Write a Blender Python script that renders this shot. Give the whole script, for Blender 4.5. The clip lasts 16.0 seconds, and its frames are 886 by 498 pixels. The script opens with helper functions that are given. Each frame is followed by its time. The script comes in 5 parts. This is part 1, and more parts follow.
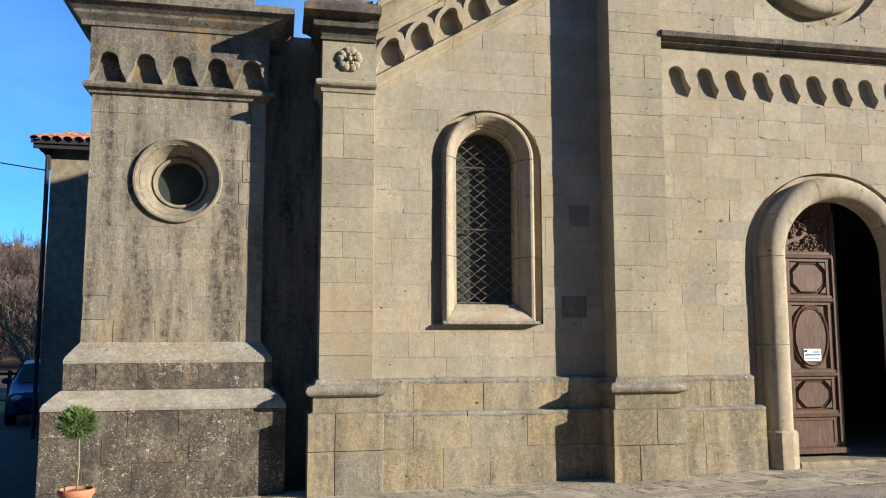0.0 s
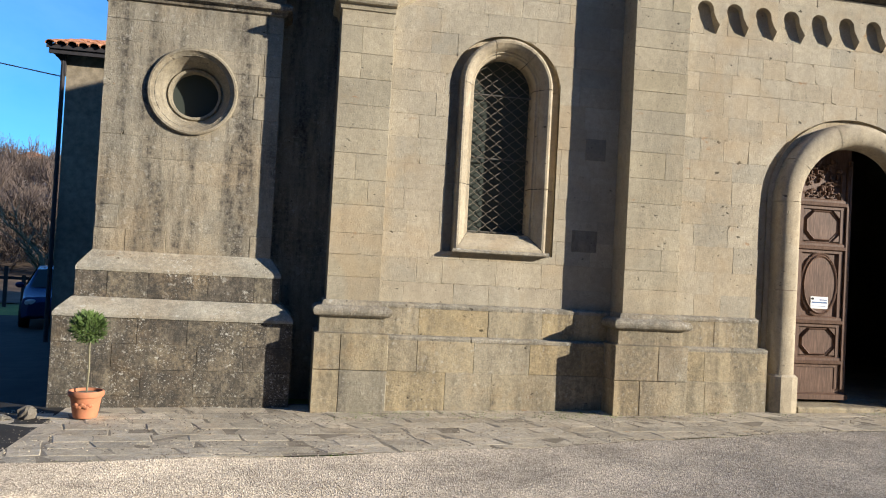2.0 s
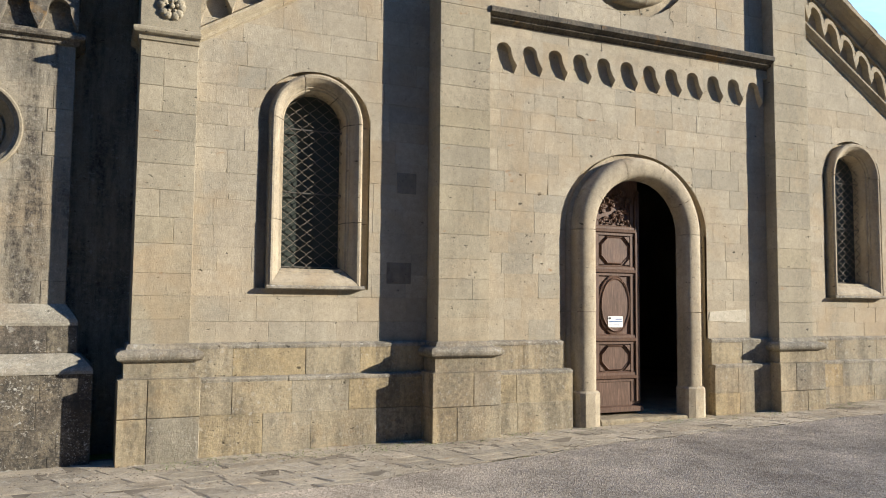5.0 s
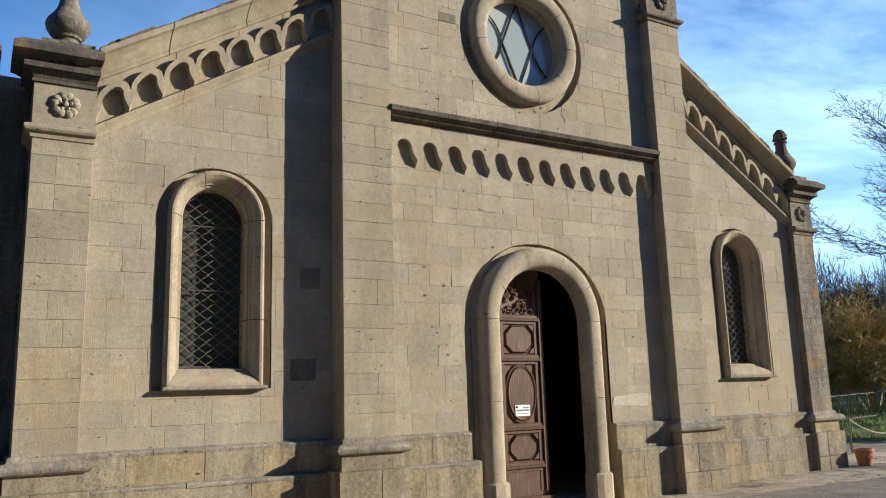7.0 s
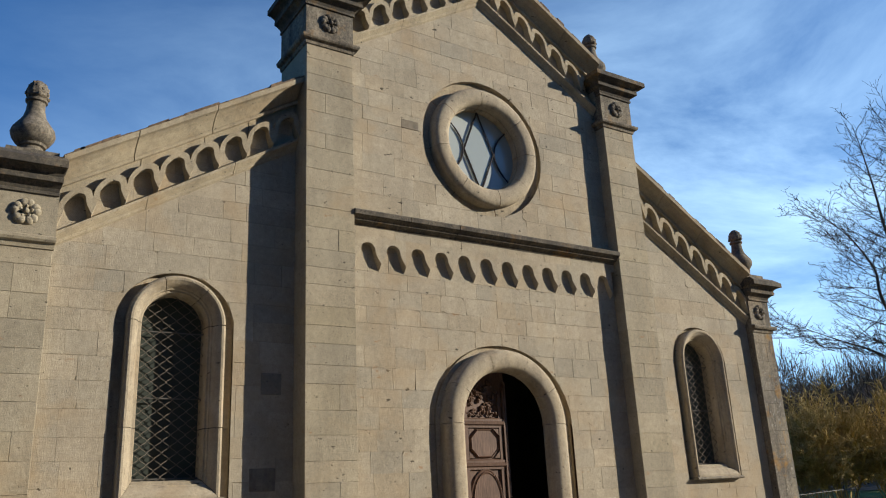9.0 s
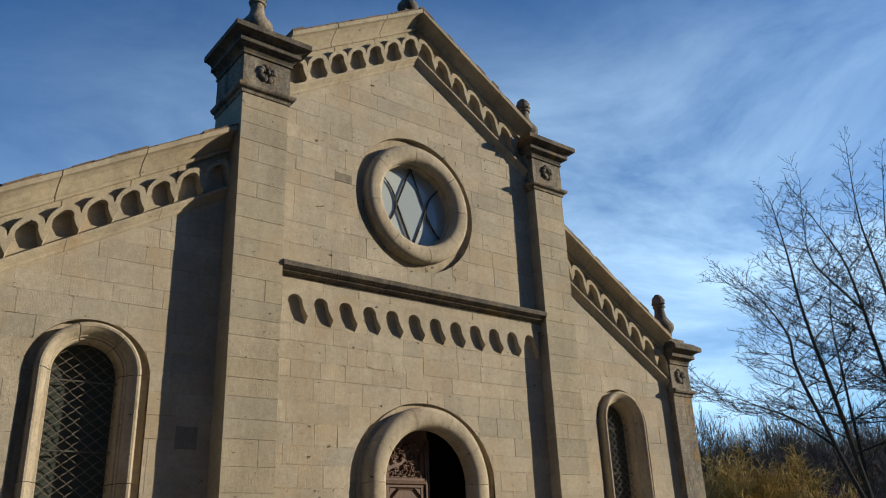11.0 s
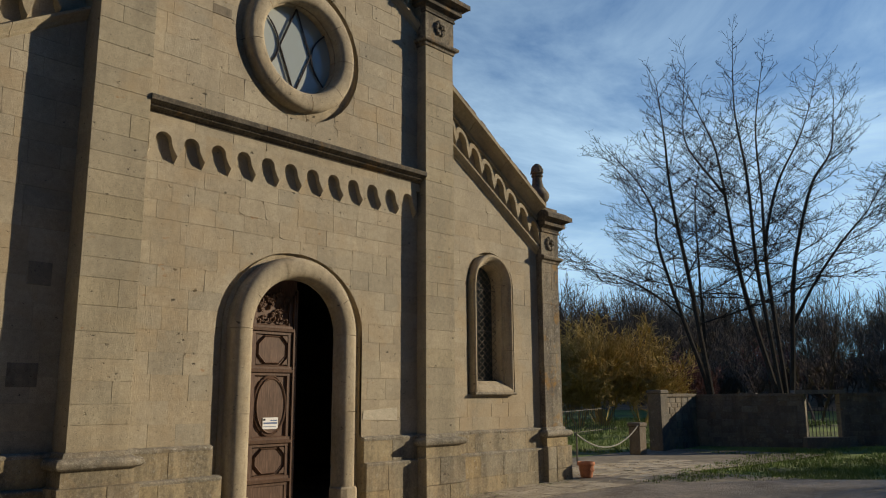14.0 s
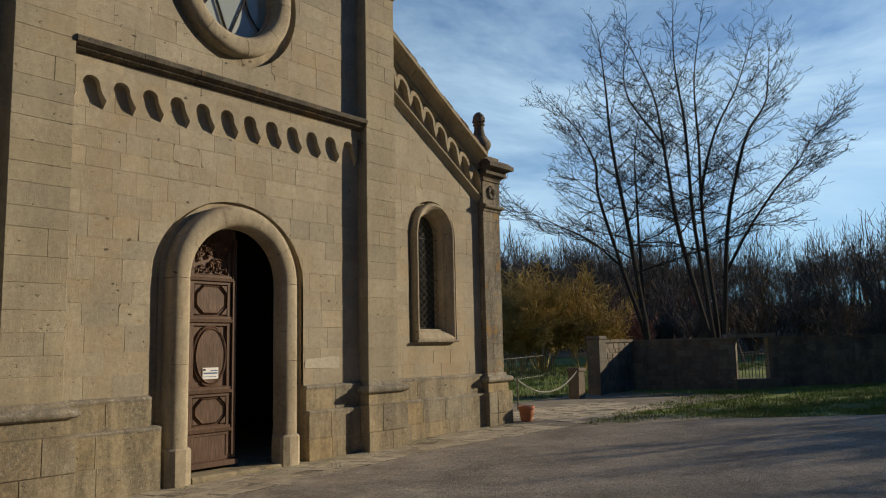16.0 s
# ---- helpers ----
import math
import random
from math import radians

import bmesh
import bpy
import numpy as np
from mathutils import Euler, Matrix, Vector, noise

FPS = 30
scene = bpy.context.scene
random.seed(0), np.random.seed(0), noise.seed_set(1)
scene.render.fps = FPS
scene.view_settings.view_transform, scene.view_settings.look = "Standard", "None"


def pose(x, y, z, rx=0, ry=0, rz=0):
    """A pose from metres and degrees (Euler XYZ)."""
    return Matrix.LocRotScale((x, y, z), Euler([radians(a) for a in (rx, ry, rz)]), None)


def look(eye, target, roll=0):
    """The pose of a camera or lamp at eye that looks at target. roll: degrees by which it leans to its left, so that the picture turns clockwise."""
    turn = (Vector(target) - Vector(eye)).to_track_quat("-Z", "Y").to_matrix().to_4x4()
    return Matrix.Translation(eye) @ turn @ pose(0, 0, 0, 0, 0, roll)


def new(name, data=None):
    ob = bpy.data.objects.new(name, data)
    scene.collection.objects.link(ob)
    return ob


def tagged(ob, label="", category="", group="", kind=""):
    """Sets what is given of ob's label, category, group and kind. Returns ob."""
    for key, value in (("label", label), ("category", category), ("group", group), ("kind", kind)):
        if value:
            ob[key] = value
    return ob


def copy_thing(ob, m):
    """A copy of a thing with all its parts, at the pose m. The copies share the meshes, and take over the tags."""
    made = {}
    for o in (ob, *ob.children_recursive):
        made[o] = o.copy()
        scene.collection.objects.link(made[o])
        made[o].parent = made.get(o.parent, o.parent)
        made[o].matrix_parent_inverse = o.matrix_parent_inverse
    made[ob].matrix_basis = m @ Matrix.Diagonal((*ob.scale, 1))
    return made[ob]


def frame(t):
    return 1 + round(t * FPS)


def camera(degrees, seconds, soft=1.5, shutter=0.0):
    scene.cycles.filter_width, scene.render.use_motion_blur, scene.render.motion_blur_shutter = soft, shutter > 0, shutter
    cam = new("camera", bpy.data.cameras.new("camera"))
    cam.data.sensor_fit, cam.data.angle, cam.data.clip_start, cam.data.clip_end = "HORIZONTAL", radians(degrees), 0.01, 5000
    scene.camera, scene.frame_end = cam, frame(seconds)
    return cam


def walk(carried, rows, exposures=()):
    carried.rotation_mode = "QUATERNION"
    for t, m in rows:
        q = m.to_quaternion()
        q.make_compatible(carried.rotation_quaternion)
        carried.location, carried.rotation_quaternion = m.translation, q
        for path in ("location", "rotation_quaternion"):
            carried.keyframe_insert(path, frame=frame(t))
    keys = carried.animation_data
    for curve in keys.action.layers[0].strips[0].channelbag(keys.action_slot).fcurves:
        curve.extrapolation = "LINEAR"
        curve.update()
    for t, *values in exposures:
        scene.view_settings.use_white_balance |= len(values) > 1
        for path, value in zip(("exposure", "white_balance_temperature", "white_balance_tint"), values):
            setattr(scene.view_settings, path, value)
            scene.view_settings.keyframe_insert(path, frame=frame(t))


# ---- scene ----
cam = camera(58.3, 16.0, soft=1.1)
PATH = [
    (0, (-6.978, -9.131, 1.642), (-6.574, -7.185, 1.864), -0.1),
    (0.5, (-6.974, -9.132, 1.64), (-6.594, -7.175, 1.806), 0.6),
    (1, (-6.98, -9.128, 1.628), (-6.638, -7.16, 1.722), 0.8),
    (1.5, (-6.986, -9.109, 1.623), (-6.625, -7.143, 1.678), 2.0),
    (2, (-6.968, -9.117, 1.602), (-6.586, -7.155, 1.649), 3.1),
    (2.5, (-6.965, -9.136, 1.611), (-6.588, -7.173, 1.664), 3.0),
    (3, (-6.971, -9.144, 1.633), (-6.548, -7.191, 1.725), 1.9),
    (3.5, (-6.946, -9.158, 1.643), (-6.419, -7.232, 1.751), 1.5),
    (4, (-6.925, -9.164, 1.631), (-6.3, -7.267, 1.728), 1.7),
    (4.5, (-6.935, -9.155, 1.601), (-6.2, -7.298, 1.717), 1.3),
    (5, (-6.949, -9.154, 1.613), (-6.136, -7.332, 1.756), 0.5),
    (7.5, (-6.908, -9.231, 1.664), (-5.884, -7.57, 2.099), -2.1),
    (8, (-6.908, -9.249, 1.679), (-5.875, -7.613, 2.183), -2.4),
    (8.5, (-6.906, -9.26, 1.711), (-5.864, -7.643, 2.261), -2.7),
    (11, (-6.882, -9.272, 1.754), (-5.708, -7.819, 2.469), -2.4),
    (11.5, (-6.852, -9.25, 1.761), (-5.583, -7.839, 2.391), -3.0),
    (12, (-6.788, -9.232, 1.753), (-5.478, -7.811, 2.266), -2.0),
    (12.5, (-6.775, -9.23, 1.753), (-5.406, -7.834, 2.175), -1.2),
    (13, (-6.768, -9.236, 1.766), (-5.347, -7.881, 2.146), -0.5),
    (13.5, (-6.747, -9.249, 1.763), (-5.313, -7.905, 2.133), -0.3),
    (14, (-6.746, -9.246, 1.745), (-5.302, -7.912, 2.113), -0.3),
    (14.5, (-6.733, -9.265, 1.738), (-5.263, -7.957, 2.098), -0.7),
    (15, (-6.728, -9.279, 1.716), (-5.207, -8.022, 2.039), -1.4),
    (15.5, (-6.731, -9.282, 1.702), (-5.204, -8.027, 2.002), -1.2),
    (16, (-6.708, -9.267, 1.696), (-5.159, -8.026, 1.942), -1.2),
]
walk(cam, [(t, look(eye, target, roll)) for t, eye, target, roll in PATH],
     [(0.0, 0.94, 6450, 10), (3.5, 0.95, 6450, 10), (5.0, 0.93, 6400, 10), (8.0, 0.43, 6600, 10), (11.0, 0.21, 7000, 10), (13.0, -0.06, 7600, 10), (16.0, -0.14, 7750, 10)])

# ---- world, sun, exposure ----
SUN = Vector((1.75, -1.0, 0.63)).normalized()
world = bpy.data.worlds.new("sky")
scene.world = world
world.use_nodes = True
wt = world.node_tree
wt.nodes.clear()
w_out = wt.nodes.new("ShaderNodeOutputWorld")
w_bg = wt.nodes.new("ShaderNodeBackground")
w_sky = wt.nodes.new("ShaderNodeTexSky")
w_sky.sky_type = "NISHITA"
w_sky.sun_disc = False
w_sky.sun_elevation = math.asin(SUN.z)
w_sky.sun_rotation = math.atan2(SUN.x, SUN.y)
w_sky.altitude = 300
w_sky.air_density, w_sky.dust_density, w_sky.ozone_density = 1.0, 0.05, 5.0
w_bg.inputs["Strength"].default_value = 0.07
# thin, drawn-out high clouds, gathered to the east
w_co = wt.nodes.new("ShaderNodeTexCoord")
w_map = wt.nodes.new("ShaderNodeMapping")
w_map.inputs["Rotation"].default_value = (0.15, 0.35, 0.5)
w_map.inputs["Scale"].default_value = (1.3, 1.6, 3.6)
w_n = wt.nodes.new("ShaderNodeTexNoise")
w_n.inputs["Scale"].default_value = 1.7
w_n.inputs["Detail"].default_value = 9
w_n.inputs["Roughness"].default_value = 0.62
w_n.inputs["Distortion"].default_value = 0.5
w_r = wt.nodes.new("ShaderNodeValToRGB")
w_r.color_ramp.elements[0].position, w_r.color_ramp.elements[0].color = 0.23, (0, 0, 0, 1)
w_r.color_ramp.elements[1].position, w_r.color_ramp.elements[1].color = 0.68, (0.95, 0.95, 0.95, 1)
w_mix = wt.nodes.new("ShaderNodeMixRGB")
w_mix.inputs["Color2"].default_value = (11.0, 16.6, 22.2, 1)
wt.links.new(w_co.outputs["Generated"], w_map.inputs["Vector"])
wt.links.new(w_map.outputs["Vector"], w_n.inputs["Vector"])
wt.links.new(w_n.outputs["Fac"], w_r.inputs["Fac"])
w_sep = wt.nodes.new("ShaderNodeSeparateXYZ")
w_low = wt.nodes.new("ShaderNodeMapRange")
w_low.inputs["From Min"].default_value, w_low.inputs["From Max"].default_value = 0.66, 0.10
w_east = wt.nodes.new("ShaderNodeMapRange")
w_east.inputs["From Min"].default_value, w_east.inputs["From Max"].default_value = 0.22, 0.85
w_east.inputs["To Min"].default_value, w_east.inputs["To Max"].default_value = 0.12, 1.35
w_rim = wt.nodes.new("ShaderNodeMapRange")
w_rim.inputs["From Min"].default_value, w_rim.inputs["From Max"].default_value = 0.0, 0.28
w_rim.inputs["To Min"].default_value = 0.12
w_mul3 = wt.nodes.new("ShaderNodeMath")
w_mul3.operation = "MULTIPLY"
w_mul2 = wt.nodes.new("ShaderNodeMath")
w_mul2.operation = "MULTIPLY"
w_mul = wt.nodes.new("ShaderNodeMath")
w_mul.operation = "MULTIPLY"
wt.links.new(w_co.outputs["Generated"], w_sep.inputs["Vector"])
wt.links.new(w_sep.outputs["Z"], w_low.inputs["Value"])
# cloud weight by direction: thinned on the sun side to dim the front
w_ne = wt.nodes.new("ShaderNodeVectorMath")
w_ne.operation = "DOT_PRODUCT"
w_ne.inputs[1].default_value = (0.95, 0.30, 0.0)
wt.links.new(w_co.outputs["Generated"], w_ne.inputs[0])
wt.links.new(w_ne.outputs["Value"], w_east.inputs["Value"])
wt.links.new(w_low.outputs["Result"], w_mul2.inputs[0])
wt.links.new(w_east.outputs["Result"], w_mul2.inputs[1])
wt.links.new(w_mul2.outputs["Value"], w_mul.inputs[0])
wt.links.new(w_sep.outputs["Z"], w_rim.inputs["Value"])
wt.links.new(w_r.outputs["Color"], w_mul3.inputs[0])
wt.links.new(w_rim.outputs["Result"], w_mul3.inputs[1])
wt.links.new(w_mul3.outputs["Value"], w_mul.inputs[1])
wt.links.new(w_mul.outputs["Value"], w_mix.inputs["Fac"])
w_blue = wt.nodes.new("ShaderNodeMixRGB")
w_blue.blend_type = "MULTIPLY"
w_blue.inputs["Fac"].default_value = 1.0
w_blue.inputs["Color2"].default_value = (0.50, 1.20, 1.72, 1)
wt.links.new(w_sky.outputs["Color"], w_blue.inputs["Color1"])
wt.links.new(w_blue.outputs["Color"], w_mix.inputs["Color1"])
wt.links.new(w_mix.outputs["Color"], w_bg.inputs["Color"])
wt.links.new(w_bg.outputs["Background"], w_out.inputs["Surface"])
sun = new("sun", bpy.data.lights.new("sun", "SUN"))
sun.data.energy, sun.data.angle, sun.data.color = 5.0, radians(0.5), (1.0, 0.92, 0.79)
sun.matrix_world = look(SUN * 60, (0, 0, 0))


# ---- materials ----
def nodes_of(name, rough=0.85, metal=0.0):
    m = bpy.data.materials.new(name)
    m.use_nodes = True
    t = m.node_tree
    b = t.nodes["Principled BSDF"]
    b.inputs["Roughness"].default_value = rough
    b.inputs["Metallic"].default_value = metal
    b.inputs["Specular IOR Level"].default_value = 0.25
    return m, t, b


def noise_node(t, scale, detail=6, rough=0.6, stretch=None, distort=0.0):
    n = t.nodes.new("ShaderNodeTexNoise")
    n.inputs["Scale"].default_value = scale
    n.inputs["Detail"].default_value = detail
    n.inputs["Roughness"].default_value = rough
    n.inputs["Distortion"].default_value = distort
    g = t.nodes.new("ShaderNodeNewGeometry")
    if stretch:
        mp = t.nodes.new("ShaderNodeMapping")
        mp.inputs["Scale"].default_value = stretch
        t.links.new(g.outputs["Position"], mp.inputs["Vector"])
        t.links.new(mp.outputs["Vector"], n.inputs["Vector"])
    else:
        t.links.new(g.outputs["Position"], n.inputs["Vector"])
    return n.outputs["Fac"]


def ramp(t, fac, *stops):
    r = t.nodes.new("ShaderNodeValToRGB")
    e = r.color_ramp.elements
    while len(e) < len(stops):
        e.new(0.5)
    for el, (p, c) in zip(e, stops):
        el.position = p
        el.color = (*c, 1) if isinstance(c, tuple) else (c, c, c, 1)
    t.links.new(fac, r.inputs["Fac"])
    return r.outputs["Color"]


def mix(t, fac, a, b, mode="MIX"):
    m = t.nodes.new("ShaderNodeMixRGB")
    m.blend_type = mode
    for sock, v in (("Fac", fac), ("Color1", a), ("Color2", b)):
        if isinstance(v, tuple):
            m.inputs[sock].default_value = (*v, 1)
        elif isinstance(v, (int, float)):
            m.inputs[sock].default_value = v
        else:
            t.links.new(v, m.inputs[sock])
    return m.outputs["Color"]


def bump(t, b, height, strength=0.4, distance=0.01):
    n = t.nodes.new("ShaderNodeBump")
    n.inputs["Strength"].default_value = strength
    n.inputs["Distance"].default_value = distance
    t.links.new(height, n.inputs["Height"])
    t.links.new(n.outputs["Normal"], b.inputs["Normal"])


def stone(name, palette, grime=0.0, black=0.0, spots=0.0, rust=0.0, grain=0.5):
    """Sandstone: a tone for each block, mottling, pits, soot and lichen."""
    m, t, b = nodes_of(name, 0.9)
    info = t.nodes.new("ShaderNodeObjectInfo")
    step = 1.0 / max(1, len(palette) - 1)
    col = ramp(t, info.outputs["Random"], *[(i * step, c) for i, c in enumerate(palette)])
    col = mix(t, 0.5, col, ramp(t, noise_node(t, 1.3, 5), (0.32, 0.68), (0.68, 1.16)), "MULTIPLY")
    col = mix(t, 0.5, col, ramp(t, noise_node(t, 14, 8, 0.75), (0.3, 0.62), (0.66, 1.18)), "MULTIPLY")
    pits = ramp(t, noise_node(t, 46, 3, 0.6), (0.29, 0.25), (0.38, 1.0))
    col = mix(t, 0.5, col, pits, "MULTIPLY")
    col = mix(t, 0.5, col, ramp(t, noise_node(t, 110, 4, 0.7), (0.34, 0.6), (0.66, 1.3)), "MULTIPLY")
    holes = ramp(t, noise_node(t, 9, 3, 0.6, (1, 1, 1.7)), (0.275, 0.10), (0.32, 1.0))
    col = mix(t, 0.85, col, holes, "MULTIPLY")
    ochre = ramp(t, noise_node(t, 0.9, 4, 0.6, None, 0.8), (0.52, 0.0), (0.72, 0.45))
    col = mix(t, ochre, col, (0.38, 0.27, 0.15))
    iron = ramp(t, noise_node(t, 4.2, 3, 0.6, (1, 1, 2.2)), (0.70, 0.0), (0.76, 0.55))
    col = mix(t, iron, col, (0.30, 0.15, 0.06))
    if grime:
        runs = ramp(t, noise_node(t, 1.7, 8, 0.68, (1.9, 1.9, 0.28)), (0.46, 0.0), (0.60, 1.0))
        fine = ramp(t, noise_node(t, 19, 6, 0.7), (0.35, 0.25), (0.62, 1.0))
        runs = mix(t, 1.0, runs, fine, "MULTIPLY")
        col = mix(t, mix(t, 1.0, runs, (grime, grime, grime), "MULTIPLY"), col, (0.06, 0.052, 0.044))
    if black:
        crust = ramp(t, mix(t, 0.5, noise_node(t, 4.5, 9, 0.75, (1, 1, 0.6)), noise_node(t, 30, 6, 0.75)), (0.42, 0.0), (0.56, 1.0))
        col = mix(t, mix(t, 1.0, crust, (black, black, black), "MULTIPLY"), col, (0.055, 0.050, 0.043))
    if spots:
        sp = mix(t, 1.0, ramp(t, noise_node(t, 17, 4, 0.55), (0.62, 0.0), (0.68, 1.0)), ramp(t, noise_node(t, 52, 3, 0.6), (0.58, 0.0), (0.66, 0.8)), "LIGHTEN")
        sp = mix(t, 1.0, sp, ramp(t, noise_node(t, 3.2, 4, 0.6), (0.40, 0.12), (0.60, 1.0)), "MULTIPLY")
        big = ramp(t, noise_node(t, 5.5, 5, 0.7), (0.64, 0.0), (0.70, 0.75))
        sp = mix(t, 1.0, sp, big, "LIGHTEN")
        col = mix(t, mix(t, 1.0, sp, (spots, spots, spots), "MULTIPLY"), col, (0.50, 0.48, 0.42))
    if rust:
        ru = ramp(t, noise_node(t, 2.6, 7, 0.7), (0.55, 0.0), (0.68, 1.0))
        col = mix(t, mix(t, 1.0, ru, (rust, rust, rust), "MULTIPLY"), col, (0.30, 0.16, 0.035))
    t.links.new(col, b.inputs["Base Color"])
    h = mix(t, 0.5, noise_node(t, 60, 6, 0.7), noise_node(t, 9, 6, 0.65))
    h = mix(t, 0.6, h, pits, "MULTIPLY")
    h = mix(t, 0.8, h, holes, "MULTIPLY")
    bump(t, b, h, min(1.0, grain * 1.5), 0.014)
    return m


PALE = [(0.395, 0.345, 0.255), (0.425, 0.37, 0.275), (0.375, 0.332, 0.25), (0.43, 0.37, 0.272), (0.395, 0.33, 0.232), (0.35, 0.315, 0.243), (0.415, 0.355, 0.26), (0.36, 0.312, 0.232)]
GREY = [(0.30, 0.265, 0.20), (0.345, 0.30, 0.22), (0.27, 0.24, 0.19), (0.32, 0.275, 0.20)]
M_WALL = stone("ashlar_sandstone", PALE, grime=0.10)
M_PIL = stone("pilaster_sandstone", [(0.355, 0.312, 0.225), (0.40, 0.345, 0.245), (0.33, 0.292, 0.215), (0.385, 0.33, 0.225)], grime=0.22)
M_TRIM = stone("dressed_sandstone", [(0.46, 0.39, 0.28), (0.425, 0.36, 0.255)], grime=0.4, black=0.08, grain=0.5)
M_CORN = stone("weathered_cornice_stone", GREY, grime=1.0, black=0.75, rust=0.45)
# black crust, coloured darker still for shade under the overhanging mouldings
M_CRUSTSHADE = stone("crusted_shade_dark_stone", [(0.15, 0.13, 0.10), (0.18, 0.155, 0.115)], grime=1.0, black=0.9, rust=0.5)
M_RAKE = stone("coping_sandstone", [(0.39, 0.335, 0.235), (0.425, 0.36, 0.25)], grime=0.3, rust=0.12)
M_BASE = stone("plinth_sandstone", [(0.42, 0.36, 0.25), (0.46, 0.375, 0.235), (0.36, 0.32, 0.24), (0.47, 0.37, 0.21), (0.34, 0.31, 0.24)], grime=0.65, black=0.34, spots=0.4, rust=0.18, grain=0.85)
M_LEDGE = stone("lichened_ledge_stone", [(0.42, 0.375, 0.29), (0.36, 0.325, 0.25)], grime=0.5, black=0.5, spots=0.75, rust=0.2, grain=0.9)
M_TOWER = stone("tower_sandstone", [(0.37, 0.325, 0.24), (0.41, 0.355, 0.26), (0.33, 0.295, 0.225), (0.36, 0.31, 0.225)], grime=1.0, black=0.22, spots=0.45, rust=0.08, grain=0.7)
M_TBASE = stone("lichened_plinth_stone", [(0.20, 0.17, 0.13), (0.25, 0.215, 0.155), (0.17, 0.145, 0.11)], grime=0.95, black=0.95, spots=1.0, rust=0.12, grain=1.0)
M_TSLOPE = stone("pale_lichened_stone", [(0.44, 0.405, 0.325), (0.39, 0.36, 0.28)], black=0.4, spots=0.9, rust=0.12, grain=0.9)
M_MORTAR = stone("lime_mortar", [(0.33, 0.28, 0.195), (0.355, 0.30, 0.21)], grime=0.3)
M_SLAB = stone("paving_stone", [(0.56, 0.475, 0.345), (0.66, 0.565, 0.42), (0.48, 0.41, 0.295), (0.61, 0.52, 0.38), (0.44, 0.38, 0.28)], grime=0.25, black=0.28, spots=0.65, rust=0.12, grain=1.0)
M_ROOFEDGE = stone("mossy_roof_tile_edge", [(0.24, 0.155, 0.10), (0.20, 0.14, 0.095)], black=0.5, spots=0.4, rust=0.6, grain=1.0)
M_RUBBLE = stone("rubble_stone", [(0.19, 0.165, 0.13), (0.25, 0.225, 0.185), (0.15, 0.135, 0.11), (0.22, 0.175, 0.125)], grime=0.5, black=0.3, spots=0.4)
M_TRING = stone("weathered_ring_stone", [(0.38, 0.33, 0.24), (0.36, 0.31, 0.22)], grime=0.6, black=0.3, spots=0.25, rust=0.12)
M_TSTRING = stone("tower_moulding_stone", GREY, grime=0.9, black=0.6, spots=0.55, rust=0.85, grain=0.8)


def plain(name, colour, rough=0.6, metal=0.0, vary=0.25, scale=12.0, bump_by=0.15):
    m, t, b = nodes_of(name, rough, metal)
    lo, hi = 1 - vary, 1 + vary
    col = mix(t, 1.0, colour, ramp(t, noise_node(t, scale, 6, 0.65), (0.3, lo), (0.7, hi)), "MULTIPLY")
    col = mix(t, 0.6, col, ramp(t, noise_node(t, scale * 0.11, 3), (0.3, lo), (0.7, hi)), "MULTIPLY")
    t.links.new(col, b.inputs["Base Color"])
    bump(t, b, noise_node(t, scale * 4, 4), bump_by, 0.005)
    return m


M_WOOD, t_, b_ = nodes_of("brown_door_wood", 0.5)
g_ = noise_node(t_, 9, 8, 0.65, (9, 9, 0.7))
c_ = ramp(t_, g_, (0.3, (0.062, 0.036, 0.025)), (0.52, (0.13, 0.076, 0.052)), (0.72, (0.20, 0.125, 0.088)))
c_ = mix(t_, 0.6, c_, ramp(t_, noise_node(t_, 2.5, 5), (0.3, 0.6), (0.7, 1.25)), "MULTIPLY")
t_.links.new(c_, b_.inputs["Base Color"])
bump(t_, b_, g_, 0.25, 0.004)
# near black in colour to stand in for the unlit church inside
M_DARK = plain("unlit_interior_dark", (0.035, 0.032, 0.03), 0.9)
M_IRON = plain("dark_wrought_iron", (0.10, 0.095, 0.085), 0.6, 0.0)
M_WIRE = plain("galvanised_wire", (0.15, 0.128, 0.10), 0.6, 0.0, 0.3, 30)
M_LEAD = plain("window_lead_bar", (0.05, 0.045, 0.045), 0.6, 0.2)
M_TERRA = plain("terracotta", (0.50, 0.20, 0.105), 0.8, 0, 0.2, 8)
M_PAPER = plain("white_paper", (0.78, 0.78, 0.76), 0.6, 0, 0.03)
M_INK = plain("blue_print", (0.10, 0.16, 0.30), 0.6, 0, 0.05)
M_PLASTER = plain("rough_house_render", (0.27, 0.225, 0.16), 0.95, 0, 0.35, 7, 0.8)
M_TILE = plain("clay_roof_tile", (0.42, 0.19, 0.10), 0.85, 0, 0.4, 3, 0.3)
M_EAVE = plain("dark_eave_timber", (0.035, 0.033, 0.036), 0.7)
M_BARK = plain("dark_bark", (0.042, 0.035, 0.030), 0.9, 0, 0.4, 9, 0.6)
M_TWIG = plain("bare_twig", (0.020, 0.016, 0.013), 0.9, 0, 0.3, 2)
M_FARTWIG = plain("far_bare_wood", (0.125, 0.095, 0.07), 0.95, 0, 0.4, 0.3)
M_SCRUB = plain("brown_scrub_twig", (0.115, 0.085, 0.068), 0.95, 0, 0.45, 0.4)
M_LITTER2 = plain("dark_leaf_litter", (0.115, 0.082, 0.058), 0.95, 0, 0.5, 0.8, 0.8)
